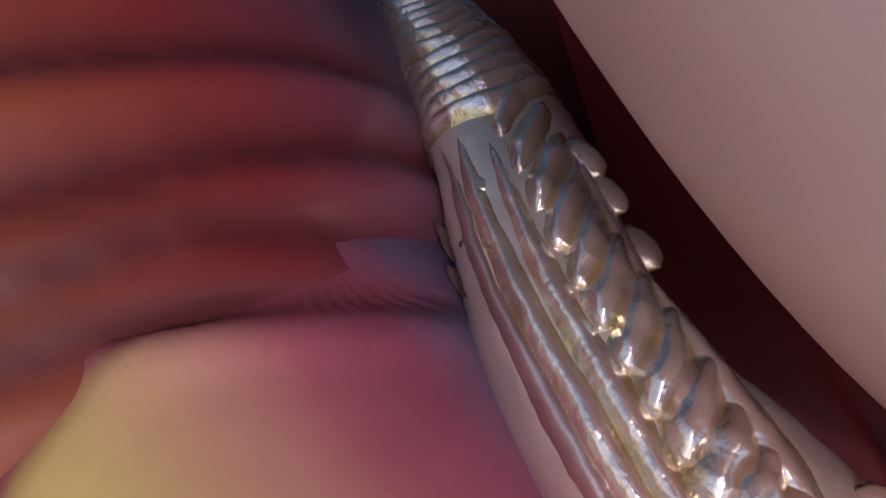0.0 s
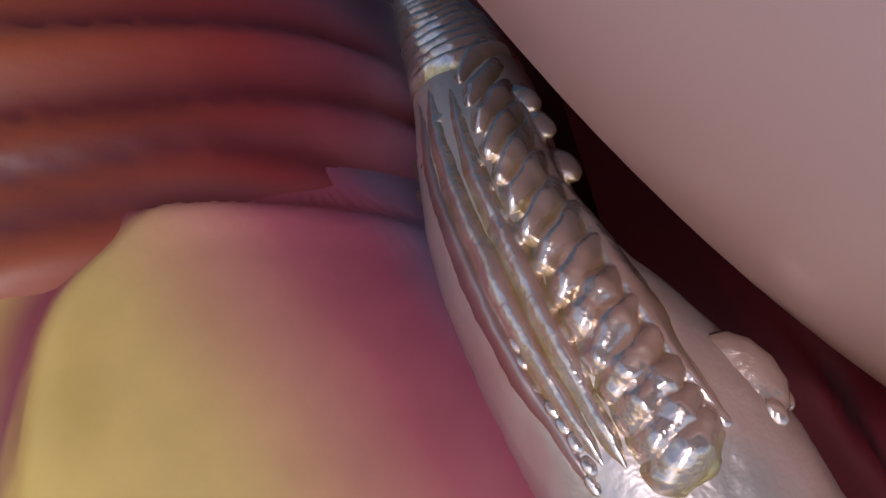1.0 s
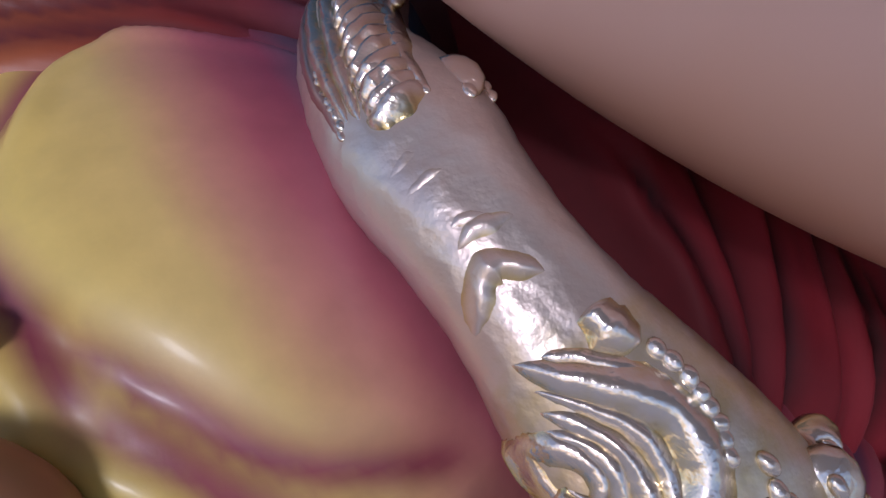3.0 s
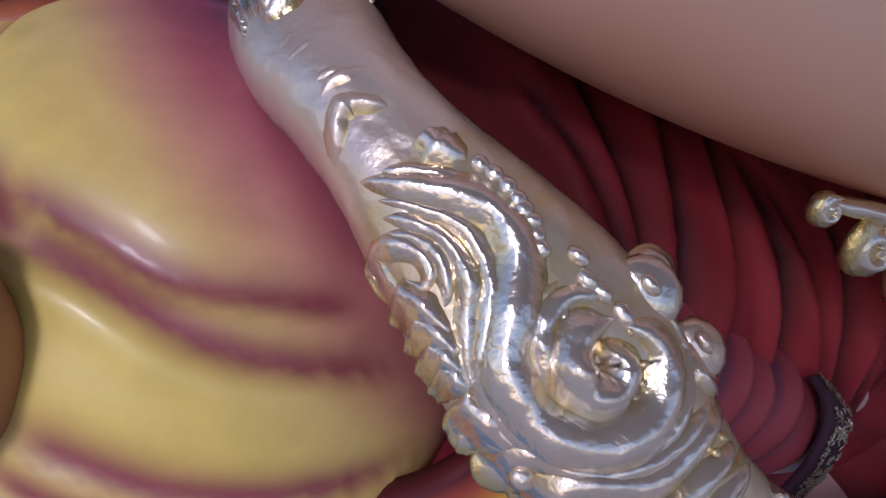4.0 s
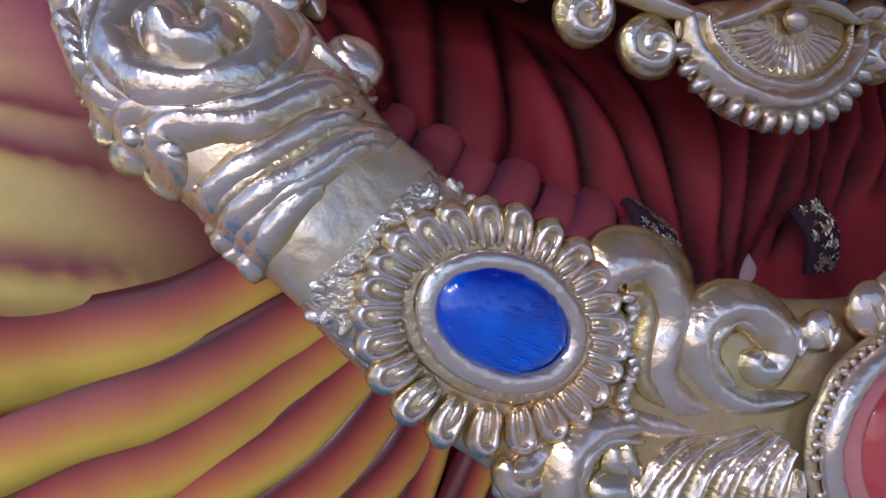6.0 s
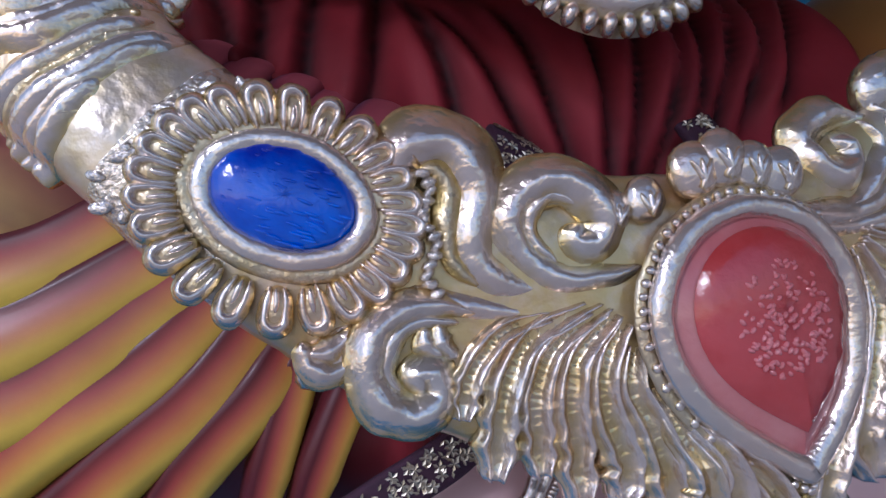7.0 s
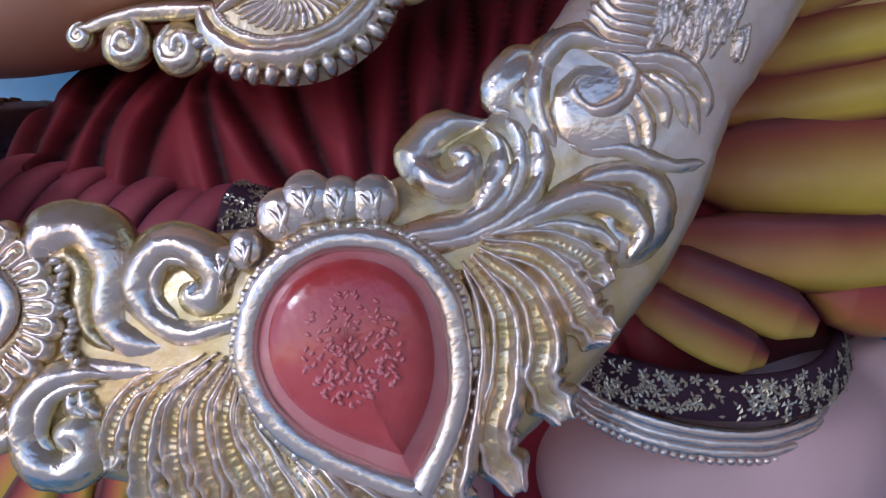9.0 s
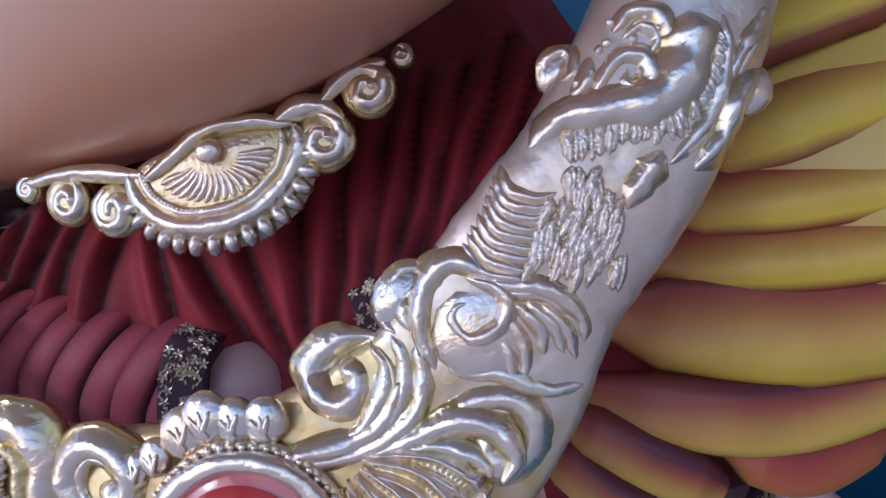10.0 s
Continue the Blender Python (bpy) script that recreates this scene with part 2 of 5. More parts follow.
def sweep(path, side, up, wide, tall, ring=9, power=1.0, closed=False):
    """A rounded ribbon along path; side and up are unit rows, wide and tall half sizes by row."""
    path, n = np.asarray(path), len(path)
    a = np.linspace(0, 2 * np.pi, ring, endpoint=False)
    cs, sn = np.cos(a), np.sin(a)
    cs, sn = np.sign(cs) * np.abs(cs) ** power, np.sign(sn) * np.abs(sn) ** power
    v = path[:, None, :] + side[:, None, :] * (wide[:, None] * cs)[..., None] + up[:, None, :] * (tall[:, None] * sn)[..., None]
    faces = grid_faces(n, ring, True)
    if closed:
        faces += [((n - 1) * ring + j, (n - 1) * ring + (j + 1) % ring, (j + 1) % ring, j) for j in range(ring)]
    else:
        faces += [tuple(range(ring))[::-1], tuple((n - 1) * ring + j for j in range(ring))]
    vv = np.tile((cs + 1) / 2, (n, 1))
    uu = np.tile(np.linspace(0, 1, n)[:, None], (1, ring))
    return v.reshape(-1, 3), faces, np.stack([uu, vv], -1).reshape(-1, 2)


def ellipsoid(c, r, nu=40, nv=64):
    u, v = np.linspace(0, np.pi, nu), np.linspace(0, 2 * np.pi, nv, endpoint=False)
    U, V = np.meshgrid(u, v, indexing="ij")
    p = np.stack([np.sin(U) * np.cos(V), np.sin(U) * np.sin(V), np.cos(U)], -1) * r + c
    return p.reshape(-1, 3), grid_faces(nu, nv, True)


# ---- garland surface ----
# place x, y, z, half width, height, facing x, y, z
STATIONS = np.array([
    (-0.500, 0.735, 1.500, 0.030, 0.030, -0.600, 0.050, 0.800),
    (-0.545, 0.598, 1.484, 0.040, 0.036, -0.600, 0.050, 0.800),
    (-0.591, 0.478, 1.447, 0.045, 0.040, -0.620, -0.080, 0.770),
    (-0.589, 0.361, 1.419, 0.059, 0.044, -0.560, -0.350, 0.750),
    (-0.558, 0.259, 1.371, 0.050, 0.046, -0.450, -0.600, 0.650),
    (-0.484, 0.135, 1.282, 0.077, 0.040, -0.220, -0.870, 0.430),
    (-0.400, 0.074, 1.180, 0.063, 0.036, -0.100, -0.950, 0.280),
    (-0.311, 0.050, 1.101, 0.074, 0.024, -0.050, -1.000, 0.120),
    (-0.172, 0.040, 1.025, 0.095, 0.020, 0.000, -1.000, 0.000),
    (0.005, 0.016, 0.990, 0.112, 0.020, 0.000, -1.000, 0.000),
    (0.162, 0.016, 1.053, 0.089, 0.015, 0.000, -1.000, 0.000),
    (0.258, 0.016, 1.148, 0.074, 0.024, 0.050, -1.000, 0.000),
    (0.339, 0.016, 1.216, 0.071, 0.034, 0.080, -1.000, 0.050),
    (0.417, 0.022, 1.313, 0.066, 0.034, 0.120, -0.980, 0.120),
    (0.471, 0.053, 1.435, 0.062, 0.034, 0.200, -0.950, 0.200)])
TRACK = smooth_curve(STATIONS, 701)
TANGENT = unit(np.gradient(TRACK[:, :3], axis=0))
FACING = unit(TRACK[:, 5:8] - TANGENT * (TRACK[:, 5:8] * TANGENT).sum(1, keepdims=True))
ACROSS = np.cross(FACING, TANGENT)


def on_garland(s, u, lift=0.0):
    """A point of the garland: s counts stations, u goes from -1 to 1 across, lift is metres off the surface."""
    k = np.clip(np.asarray(s, dtype=float) * 50, 0, 699.99)
    i = k.astype(int)
    f = (k - i)[..., None]
    row = TRACK[i] * (1 - f) + TRACK[i + 1] * f
    w, n = ACROSS[i] * (1 - f) + ACROSS[i + 1] * f, FACING[i] * (1 - f) + FACING[i + 1] * f
    u = np.asarray(u, dtype=float)
    dome = row[..., 4] * np.sqrt(np.clip(1 - np.abs(u) ** 2.6, 0, 1)) + lift
    return row[..., :3] + w * (u * row[..., 3])[..., None] + n * dome[..., None]


# ---- end of garland surface ----
BELL = np.linspace(-1, 1, 13)
SWELL = (0.5 + 0.5 * np.cos(np.pi * BELL)) ** 0.8


def moulded(rows, under, rise, mat, parent, name, label=""):
    """A ridge that swells softly out of its ground: rows of points across it, with one foot row on each side."""
    n, m = rows.shape[0], rows.shape[1] + 2
    v = np.concatenate([under[:, :1], rows, under[:, 1:]], 1)
    f = grid_faces(n, m, True) + [tuple(range(m))[::-1], tuple((n - 1) * m + j for j in range(m))]
    w = np.concatenate([np.ones((n, 1)), 1 - rise, np.ones((n, 1))], 1)
    return mesh_object(name, v.reshape(-1, 3), f, mat, parent, label, wash=w)


def girth(radius, taper, n):
    r = radius * np.interp(np.linspace(0, 1, n), np.linspace(0, 1, len(taper)), taper)
    i = np.arange(n)
    end = np.sqrt(np.clip((np.minimum(i, n - 1 - i) + 0.15) / (0.10 * n), 0, 1))
    return r * end * (1 + 0.06 * np.sin(i * 0.5 + radius * 9e3))


def strand(points, radius, mat, parent, name, label="", flat=0.8, taper=(0.5, 1.0, 0.35), count=None, lift=0.0):
    """A raised moulded strand on the garland through (s, u) points."""
    n = count or max(14, 7 * len(points))
    su = smooth_curve(points, n)
    k = np.clip(su[:, 0] * 50, 0, 699).astype(int)
    pace = np.linalg.norm(TRACK[k + 1, :3] - TRACK[k, :3], axis=1) * 50
    wide = TRACK[k, 3]
    d = unit(np.gradient(su, axis=0) * np.stack([pace, wide], -1))
    r = girth(radius, taper, n)
    off = 1.7 * r[:, None] * BELL
    S = su[:, :1] - d[:, 1:] * off / pace[:, None]
    U = su[:, 1:] + d[:, :1] * off / wide[:, None]
    rise = np.tile(SWELL, (n, 1))
    top = on_garland(S, U, lift + 1.3 * flat * r[:, None] * rise - 0.0007)
    foot = on_garland(S[:, [0, -1]], U[:, [0, -1]], -0.006)
    return moulded(top, foot, rise, mat, parent, name, label)


def knob(s, u, r, mat, parent, name="bead", stretch=(1, 1, 0.8), lift=0.0, turn=0.0):
    """A rounded lump that sits on the garland."""
    k = int(np.clip(s * 50, 0, 699))
    t, w, n = TANGENT[k], ACROSS[k], FACING[k]
    c, q = math.cos(radians(turn)), math.sin(radians(turn))
    t, w = t * c + w * q, w * c - t * q
    v, f = ellipsoid((0, 0, 0), np.array(stretch) * r, 9, 12)
    p = on_garland(np.array(s), np.array(u), lift)
    rise = v[:, 2] / (stretch[2] * r)
    v = p + v[:, :1] * t + v[:, 1:2] * w + v[:, 2:3] * n
    return mesh_object(name, v, f, mat, parent, wash=np.clip(1 - 1.3 * rise, 0, 1) * 0.9)


def fold(points, width, height, mat, parent, centre, name="fold", ends=(0.35, 1.0, 1.0, 0.5), flip=False, label="", onto=None):
    """A moulded cloth fold: a broad soft ridge along the points, turned away from centre."""
    n = 56
    p = smooth_curve(points, n)
    if onto:
        c, r = np.asarray(onto[0]), np.asarray(onto[1])
        p = c + (p - c) / np.linalg.norm((p - c) / r, axis=1, keepdims=True)
    up = unit(p - np.asarray(centre))
    t = unit(np.gradient(p, axis=0))
    side = unit(np.cross(t, up)) * (-1 if flip else 1)
    up = unit(np.cross(side, t)) * (-1 if flip else 1)
    up = np.where(((p - np.asarray(centre)) * up).sum(1, keepdims=True) < 0, -up, up)
    e = np.interp(np.linspace(0, 1, n), np.linspace(0, 1, len(ends)), ends)
    q = np.linspace(-1, 1, 17)
    bell = np.cos(q * math.pi / 2) ** 1.25 - 0.35
    skew = q + 0.22 * (1 - q * q)
    top = p[:, None] + side[:, None] * (width * e)[:, None, None] * skew[None, :, None] + up[:, None] * (height * (e[:, None] * bell[None, :] - (1 - e[:, None]) * 0.9))[:, :, None]
    under = p[:, None] + side[:, None] * (width * e)[:, None, None] * q[None, ::-4, None] - up[:, None] * height * 1.5
    v = np.concatenate([top, under], 1)
    m = v.shape[1]
    f = grid_faces(n, m, True) + [tuple(range(m))[::-1], tuple((n - 1) * m + j for j in range(m))]
    across = np.concatenate([(q + 1) / 2, (q[::-4] + 1) / 2])
    uv = np.stack([np.tile(np.linspace(0, 1, n)[:, None], (1, m)), np.tile(across, (n, 1))], -1).reshape(-1, 2)
    return mesh_object(name, v.reshape(-1, 3), f, mat, parent, label, uvs=uv)


def creased(p, normal, curves, wide, sharp, depth, crest=0.7):
    """Presses soft creases into a surface along the curves; returns the points and how far each is from a crease."""
    moved, clear = np.zeros(len(p)), np.ones(len(p))
    for c in curves:
        q = smooth_curve(c, 40)
        t = unit(np.gradient(q, axis=0))
        d2 = ((p[:, None, :] - q[None, :, :]) ** 2).sum(-1)
        k = d2.argmin(1)
        d = np.sqrt(d2[np.arange(len(p)), k])
        v = p - q[k]
        hand = (np.cross(t[k], normal) * v).sum(1)
        e = np.clip(np.minimum(k, 39 - k) / 7.0, 0, 1)
        e = e * e * (3 - 2 * e)
        g = np.exp(-(d / np.where(hand > 0, sharp, wide)) ** 2) * e
        moved -= depth * g
        moved += np.where(hand > 0, crest * depth * np.exp(-((d - 2.0 * sharp) / (1.3 * sharp)) ** 2) * e, 0)
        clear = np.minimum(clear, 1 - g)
    return p + normal * moved[:, None], clear


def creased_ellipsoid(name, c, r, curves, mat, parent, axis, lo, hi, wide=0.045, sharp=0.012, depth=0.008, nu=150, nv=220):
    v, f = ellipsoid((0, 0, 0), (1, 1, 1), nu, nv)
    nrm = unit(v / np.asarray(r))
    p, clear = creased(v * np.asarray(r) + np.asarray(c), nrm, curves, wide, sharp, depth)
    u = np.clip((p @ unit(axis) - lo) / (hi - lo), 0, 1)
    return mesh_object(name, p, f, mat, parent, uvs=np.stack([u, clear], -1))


# ---- setting ----
def slab(name, lo, hi, mat, label, category):
    x, y, z = zip(lo, hi)
    v = [(x[i], y[j], z[k]) for i in (0, 1) for j in (0, 1) for k in (0, 1)]
    f = [(0, 1, 3, 2), (4, 6, 7, 5), (0, 4, 5, 1), (2, 3, 7, 6), (0, 2, 6, 4), (1, 5, 7, 3)]
    return tagged(mesh_object(name, v, f, mat, smooth=False), label, category, kind="structure")


# Floor is unseen; its pale grey is chosen to bounce light upward.
slab("floor", (-9, -12, -0.1), (9, 4, 0), CONCRETE, "grey concrete workshop floor under the statue", "floor")
slab("pedestal", (-1.3, 0.02, 0), (1.7, 1.6, 0.60), BLUE_BASE, "blue painted plinth under the seated statue", "plinth")
# Unseen side wall and ceiling, added so the garland reflects a dim room.
slab("wall_east", (4.0, -4, 0), (4.2, 3.0, 3.8), PLASTER, "unseen plastered side wall, added to dim garland reflections", "wall")
slab("ceiling", (-3.0, -4, 3.8), (4.2, 3.2, 4.0), PLASTER, "unseen grey ceiling, added to dim garland reflections", "ceiling")
slab("wall_north", (-4.2, 3.0, 0), (4.2, 3.2, 3.8), PLASTER, "dull plastered workshop wall behind the statue", "wall")

# ---- statue ----
def joined(shapes):
    """Several rounded masses as one mesh."""
    vs, fs, n = [], [], 0
    for c, r in shapes:
        v, f = ellipsoid(c, r, 44, 64)
        vs.append(v)
        fs += [tuple(i + n for i in q) for q in f]
        n += len(v)
    return np.vstack(vs), fs


body_v, body_f = joined((
    ((0, 0, 0), (0.85, 0.256, 0.465)),
    ((0.32, 0.34, 0.77), (0.21, 0.20, 0.15)), ((-0.13, 0.34, 0.79), (0.19, 0.195, 0.14)),
    ((0.485, 0.262, 0.850), (0.034, 0.042, 0.020)), ((0.498, 0.252, 0.812), (0.034, 0.042, 0.020)), ((0.500, 0.245, 0.772), (0.034, 0.042, 0.020)),
    ((-0.090, 0.212, 1.095), (0.066, 0.056, 0.060)), ((0.050, 0.238, 1.098), (0.050, 0.040, 0.040))))
lean = Euler((-0.329, 0.379, -0.381), "ZYX").to_matrix()
belly = 44 * 64
body_v[:belly] = body_v[:belly] @ np.array(lean).T + np.array((-0.122, 0.312, 1.814))
statue = tagged(mesh_object("statue", body_v, body_f, SKIN), "large pink painted seated statue with a round bare belly", "statue")
blend = statue.modifiers.new("blend", "REMESH")
blend.mode, blend.voxel_size, blend.use_smooth_shade = "VOXEL", 0.011, True
soft = statue.modifiers.new("soft", "SMOOTH")
soft.factor, soft.iterations = 0.6, 8

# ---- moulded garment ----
# Airbrushed; the dark violet ends paint in shade where cloth meets the garland.
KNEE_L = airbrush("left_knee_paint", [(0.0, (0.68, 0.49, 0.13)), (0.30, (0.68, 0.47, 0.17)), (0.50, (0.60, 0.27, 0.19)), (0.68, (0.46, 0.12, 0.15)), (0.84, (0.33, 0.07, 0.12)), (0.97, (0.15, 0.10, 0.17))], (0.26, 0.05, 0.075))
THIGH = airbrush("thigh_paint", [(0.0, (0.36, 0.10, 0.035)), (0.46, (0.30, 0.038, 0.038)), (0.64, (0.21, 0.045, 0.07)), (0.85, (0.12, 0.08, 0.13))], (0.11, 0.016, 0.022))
left_leg = empty("leg_drape", (0, 0, 0), "airbrushed yellow and magenta moulded dhoti over a bent knee", "garment", "leg drapes")
KNEE = ((-0.66, 0.60, 1.10), (0.33, 0.42, 0.34))
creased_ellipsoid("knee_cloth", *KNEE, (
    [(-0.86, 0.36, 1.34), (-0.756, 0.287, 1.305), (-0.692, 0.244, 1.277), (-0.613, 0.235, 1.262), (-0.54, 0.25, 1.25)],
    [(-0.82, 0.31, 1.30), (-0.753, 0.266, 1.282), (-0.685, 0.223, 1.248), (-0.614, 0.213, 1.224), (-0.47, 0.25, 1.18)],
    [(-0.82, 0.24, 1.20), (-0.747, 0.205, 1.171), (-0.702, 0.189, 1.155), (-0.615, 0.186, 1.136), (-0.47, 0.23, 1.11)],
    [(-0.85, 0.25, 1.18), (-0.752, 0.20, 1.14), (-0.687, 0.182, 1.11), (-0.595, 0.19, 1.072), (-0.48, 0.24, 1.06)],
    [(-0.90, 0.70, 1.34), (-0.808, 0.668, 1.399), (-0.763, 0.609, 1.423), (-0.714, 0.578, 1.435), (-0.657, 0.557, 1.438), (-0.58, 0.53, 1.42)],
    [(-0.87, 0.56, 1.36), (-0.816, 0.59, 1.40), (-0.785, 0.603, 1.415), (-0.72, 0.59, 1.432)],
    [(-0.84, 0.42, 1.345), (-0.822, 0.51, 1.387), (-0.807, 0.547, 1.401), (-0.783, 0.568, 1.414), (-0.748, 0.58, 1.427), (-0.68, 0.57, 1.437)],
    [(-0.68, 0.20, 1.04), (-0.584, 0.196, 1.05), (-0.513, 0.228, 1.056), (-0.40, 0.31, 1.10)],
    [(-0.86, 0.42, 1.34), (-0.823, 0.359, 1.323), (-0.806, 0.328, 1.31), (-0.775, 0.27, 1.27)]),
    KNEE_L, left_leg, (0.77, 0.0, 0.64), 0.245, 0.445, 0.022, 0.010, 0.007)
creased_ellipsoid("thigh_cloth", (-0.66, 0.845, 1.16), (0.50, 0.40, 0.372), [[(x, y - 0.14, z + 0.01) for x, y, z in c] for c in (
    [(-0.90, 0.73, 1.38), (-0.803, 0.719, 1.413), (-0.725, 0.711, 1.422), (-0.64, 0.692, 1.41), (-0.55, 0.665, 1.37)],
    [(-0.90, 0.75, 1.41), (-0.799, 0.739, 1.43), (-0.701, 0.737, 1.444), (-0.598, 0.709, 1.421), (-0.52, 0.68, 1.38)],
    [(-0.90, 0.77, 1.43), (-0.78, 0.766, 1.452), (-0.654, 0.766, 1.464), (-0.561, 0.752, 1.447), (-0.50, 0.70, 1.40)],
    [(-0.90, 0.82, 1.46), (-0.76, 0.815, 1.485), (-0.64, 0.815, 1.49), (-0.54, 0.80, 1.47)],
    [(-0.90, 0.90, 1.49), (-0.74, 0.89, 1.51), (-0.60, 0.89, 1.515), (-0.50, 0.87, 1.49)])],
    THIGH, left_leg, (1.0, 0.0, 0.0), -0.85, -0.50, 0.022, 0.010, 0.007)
CL = (-0.62, 0.62, 1.05)
for pts, w, h, m in (
        ([(-0.97, 0.33, 1.12), (-0.82, 0.220, 1.078), (-0.70, 0.176, 1.060), (-0.581, 0.185, 1.070), (-0.50, 0.185, 1.085), (-0.43, 0.19, 1.12)], 0.034, 0.024, YELLOW_FOLD),
        ([(-0.97, 0.355, 1.02), (-0.82, 0.246, 0.99), (-0.68, 0.194, 0.985), (-0.576, 0.18, 1.012), (-0.502, 0.175, 1.030), (-0.40, 0.175, 1.08)], 0.034, 0.026, YELLOW_FOLD),
        ([(-0.95, 0.36, 0.89), (-0.80, 0.255, 0.89), (-0.66, 0.205, 0.915), (-0.579, 0.18, 0.955), (-0.50, 0.172, 0.980), (-0.40, 0.17, 1.045)], 0.032, 0.026, YELLOW_FOLD),
        ([(-0.80, 0.27, 0.80), (-0.62, 0.205, 0.875), (-0.50, 0.172, 0.945), (-0.42, 0.168, 0.985), (-0.36, 0.17, 1.035)], 0.028, 0.025, YELLOW_FOLD),
        ([(-0.66, 0.235, 0.78), (-0.53, 0.19, 0.855), (-0.445, 0.171, 0.915), (-0.38, 0.165, 0.960), (-0.33, 0.17, 1.015)], 0.026, 0.024, YELLOW_FOLD),
        ([(-0.43, 0.18, 0.86), (-0.385, 0.168, 0.910), (-0.336, 0.162, 0.955), (-0.30, 0.17, 1.0)], 0.022, 0.022, YELLOW_FOLD),
        ([(-0.345, 0.175, 0.862), (-0.325, 0.163, 0.915), (-0.305, 0.163, 0.965)], 0.016, 0.02, YELLOW_FOLD),
        ([(-0.305, 0.168, 0.862), (-0.286, 0.158, 0.905), (-0.262, 0.158, 0.95)], 0.016, 0.02, YELLOW_FOLD)):
    pts = pts + [tuple(np.array(pts[-1]) + 0.7 * (np.array(pts[-1]) - np.array(pts[-2])))]
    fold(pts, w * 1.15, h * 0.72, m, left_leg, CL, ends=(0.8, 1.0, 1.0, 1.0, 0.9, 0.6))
shin, f, uv = sweep(np.linspace((-0.54, 0.40, 1.02), (-0.20, 0.36, 0.90), 12), np.tile((0, 0, 1.0), (12, 1)), np.tile((0, -1.0, 0), (12, 1)), np.full(12, 0.16), np.full(12, 0.185), 28)
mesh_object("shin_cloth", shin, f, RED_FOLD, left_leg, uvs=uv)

KNEE_R = knee_paint("right_knee_paint", (0.36, 0.1, 1.1), (1.0, 0.0, 0.1), 0.2,
                    [(0.0, (0.30, 0.06, 0.07)), (0.35, (0.48, 0.22, 0.07)), (1.0, (0.58, 0.40, 0.10))])
right_leg = empty("leg_drape", (0, 0, 0), "airbrushed yellow moulded dhoti folds over a bent knee", "garment", "leg drapes")
v, f = ellipsoid((0.66, 0.42, 1.14), (0.36, 0.35, 0.30), 60, 90)
mesh_object("knee_cloth", v, f, KNEE_R, right_leg)
CR = (0.62, 0.50, 1.05)
for pts, w, h, m in (
        ([(0.44, 0.19, 1.31), (0.52, 0.14, 1.33), (0.66, 0.11, 1.33)], 0.05, 0.02, MUSTARD_FOLD),
        ([(0.42, 0.17, 1.225), (0.526, 0.116, 1.232), (0.65, 0.09, 1.235)], 0.045, 0.024, MUSTARD_FOLD),
        ([(0.39, 0.16, 1.175), (0.493, 0.107, 1.158), (0.64, 0.075, 1.145)], 0.03, 0.022, MUSTARD_FOLD),
        ([(0.36, 0.165, 1.13), (0.48, 0.108, 1.106), (0.64, 0.07, 1.09)], 0.03, 0.024, MUSTARD_FOLD),
        ([(0.31, 0.155, 1.08), (0.449, 0.115, 1.039), (0.62, 0.085, 1.02)], 0.045, 0.032, MUSTARD_FOLD),
        ([(0.26, 0.142, 1.02), (0.38, 0.118, 0.971), (0.483, 0.125, 0.955), (0.62, 0.12, 0.98)], 0.032, 0.028, MUSTARD_FOLD),
        ([(0.24, 0.135, 1.005), (0.315, 0.118, 0.945), (0.375, 0.125, 0.90)], 0.024, 0.024, MUSTARD_FOLD),
        ([(0.215, 0.135, 0.985), (0.276, 0.113, 0.92), (0.322, 0.12, 0.885)], 0.02, 0.022, MUSTARD_FOLD),
        ([(0.39, 0.130, 0.935), (0.458, 0.140, 0.905), (0.56, 0.16, 0.92)], 0.03, 0.028, ORANGE_FOLD)):
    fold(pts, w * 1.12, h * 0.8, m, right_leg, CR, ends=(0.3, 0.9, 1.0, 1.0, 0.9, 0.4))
shin, f, uv = sweep(np.linspace((0.56, 0.36, 1.0), (0.22, 0.33, 0.93), 12), np.tile((0, 0, 1.0), (12, 1)), np.tile((0, -1.0, 0), (12, 1)), np.full(12, 0.14), np.full(12, 0.18), 28)
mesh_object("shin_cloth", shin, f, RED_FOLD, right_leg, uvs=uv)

CRIMSON_PAINT = plain("crimson_paint", (0.20, 0.03, 0.03), 0.5, 8, 0.6)
v, f = ellipsoid((-0.35, 1.10, 1.10), (0.55, 0.42, 0.40), 40, 60)
mesh_object("hip_cloth", v, f, CRIMSON_PAINT, left_leg)
slab("throne_back", (-1.3, 1.45, 0.60), (1.7, 1.58, 2.6), BLUE_BASE, "blue painted panel behind the seated statue", "panel")
lap = empty("lap_cloth", (0, 0, 0), "deep red pleated moulded cloth hanging in the lap", "garment")
# Crimson paint, with the shade in creases and on the left coloured in.
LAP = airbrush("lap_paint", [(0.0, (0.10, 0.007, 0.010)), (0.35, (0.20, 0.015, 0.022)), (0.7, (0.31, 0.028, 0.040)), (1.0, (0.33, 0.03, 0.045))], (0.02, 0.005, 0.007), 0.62)
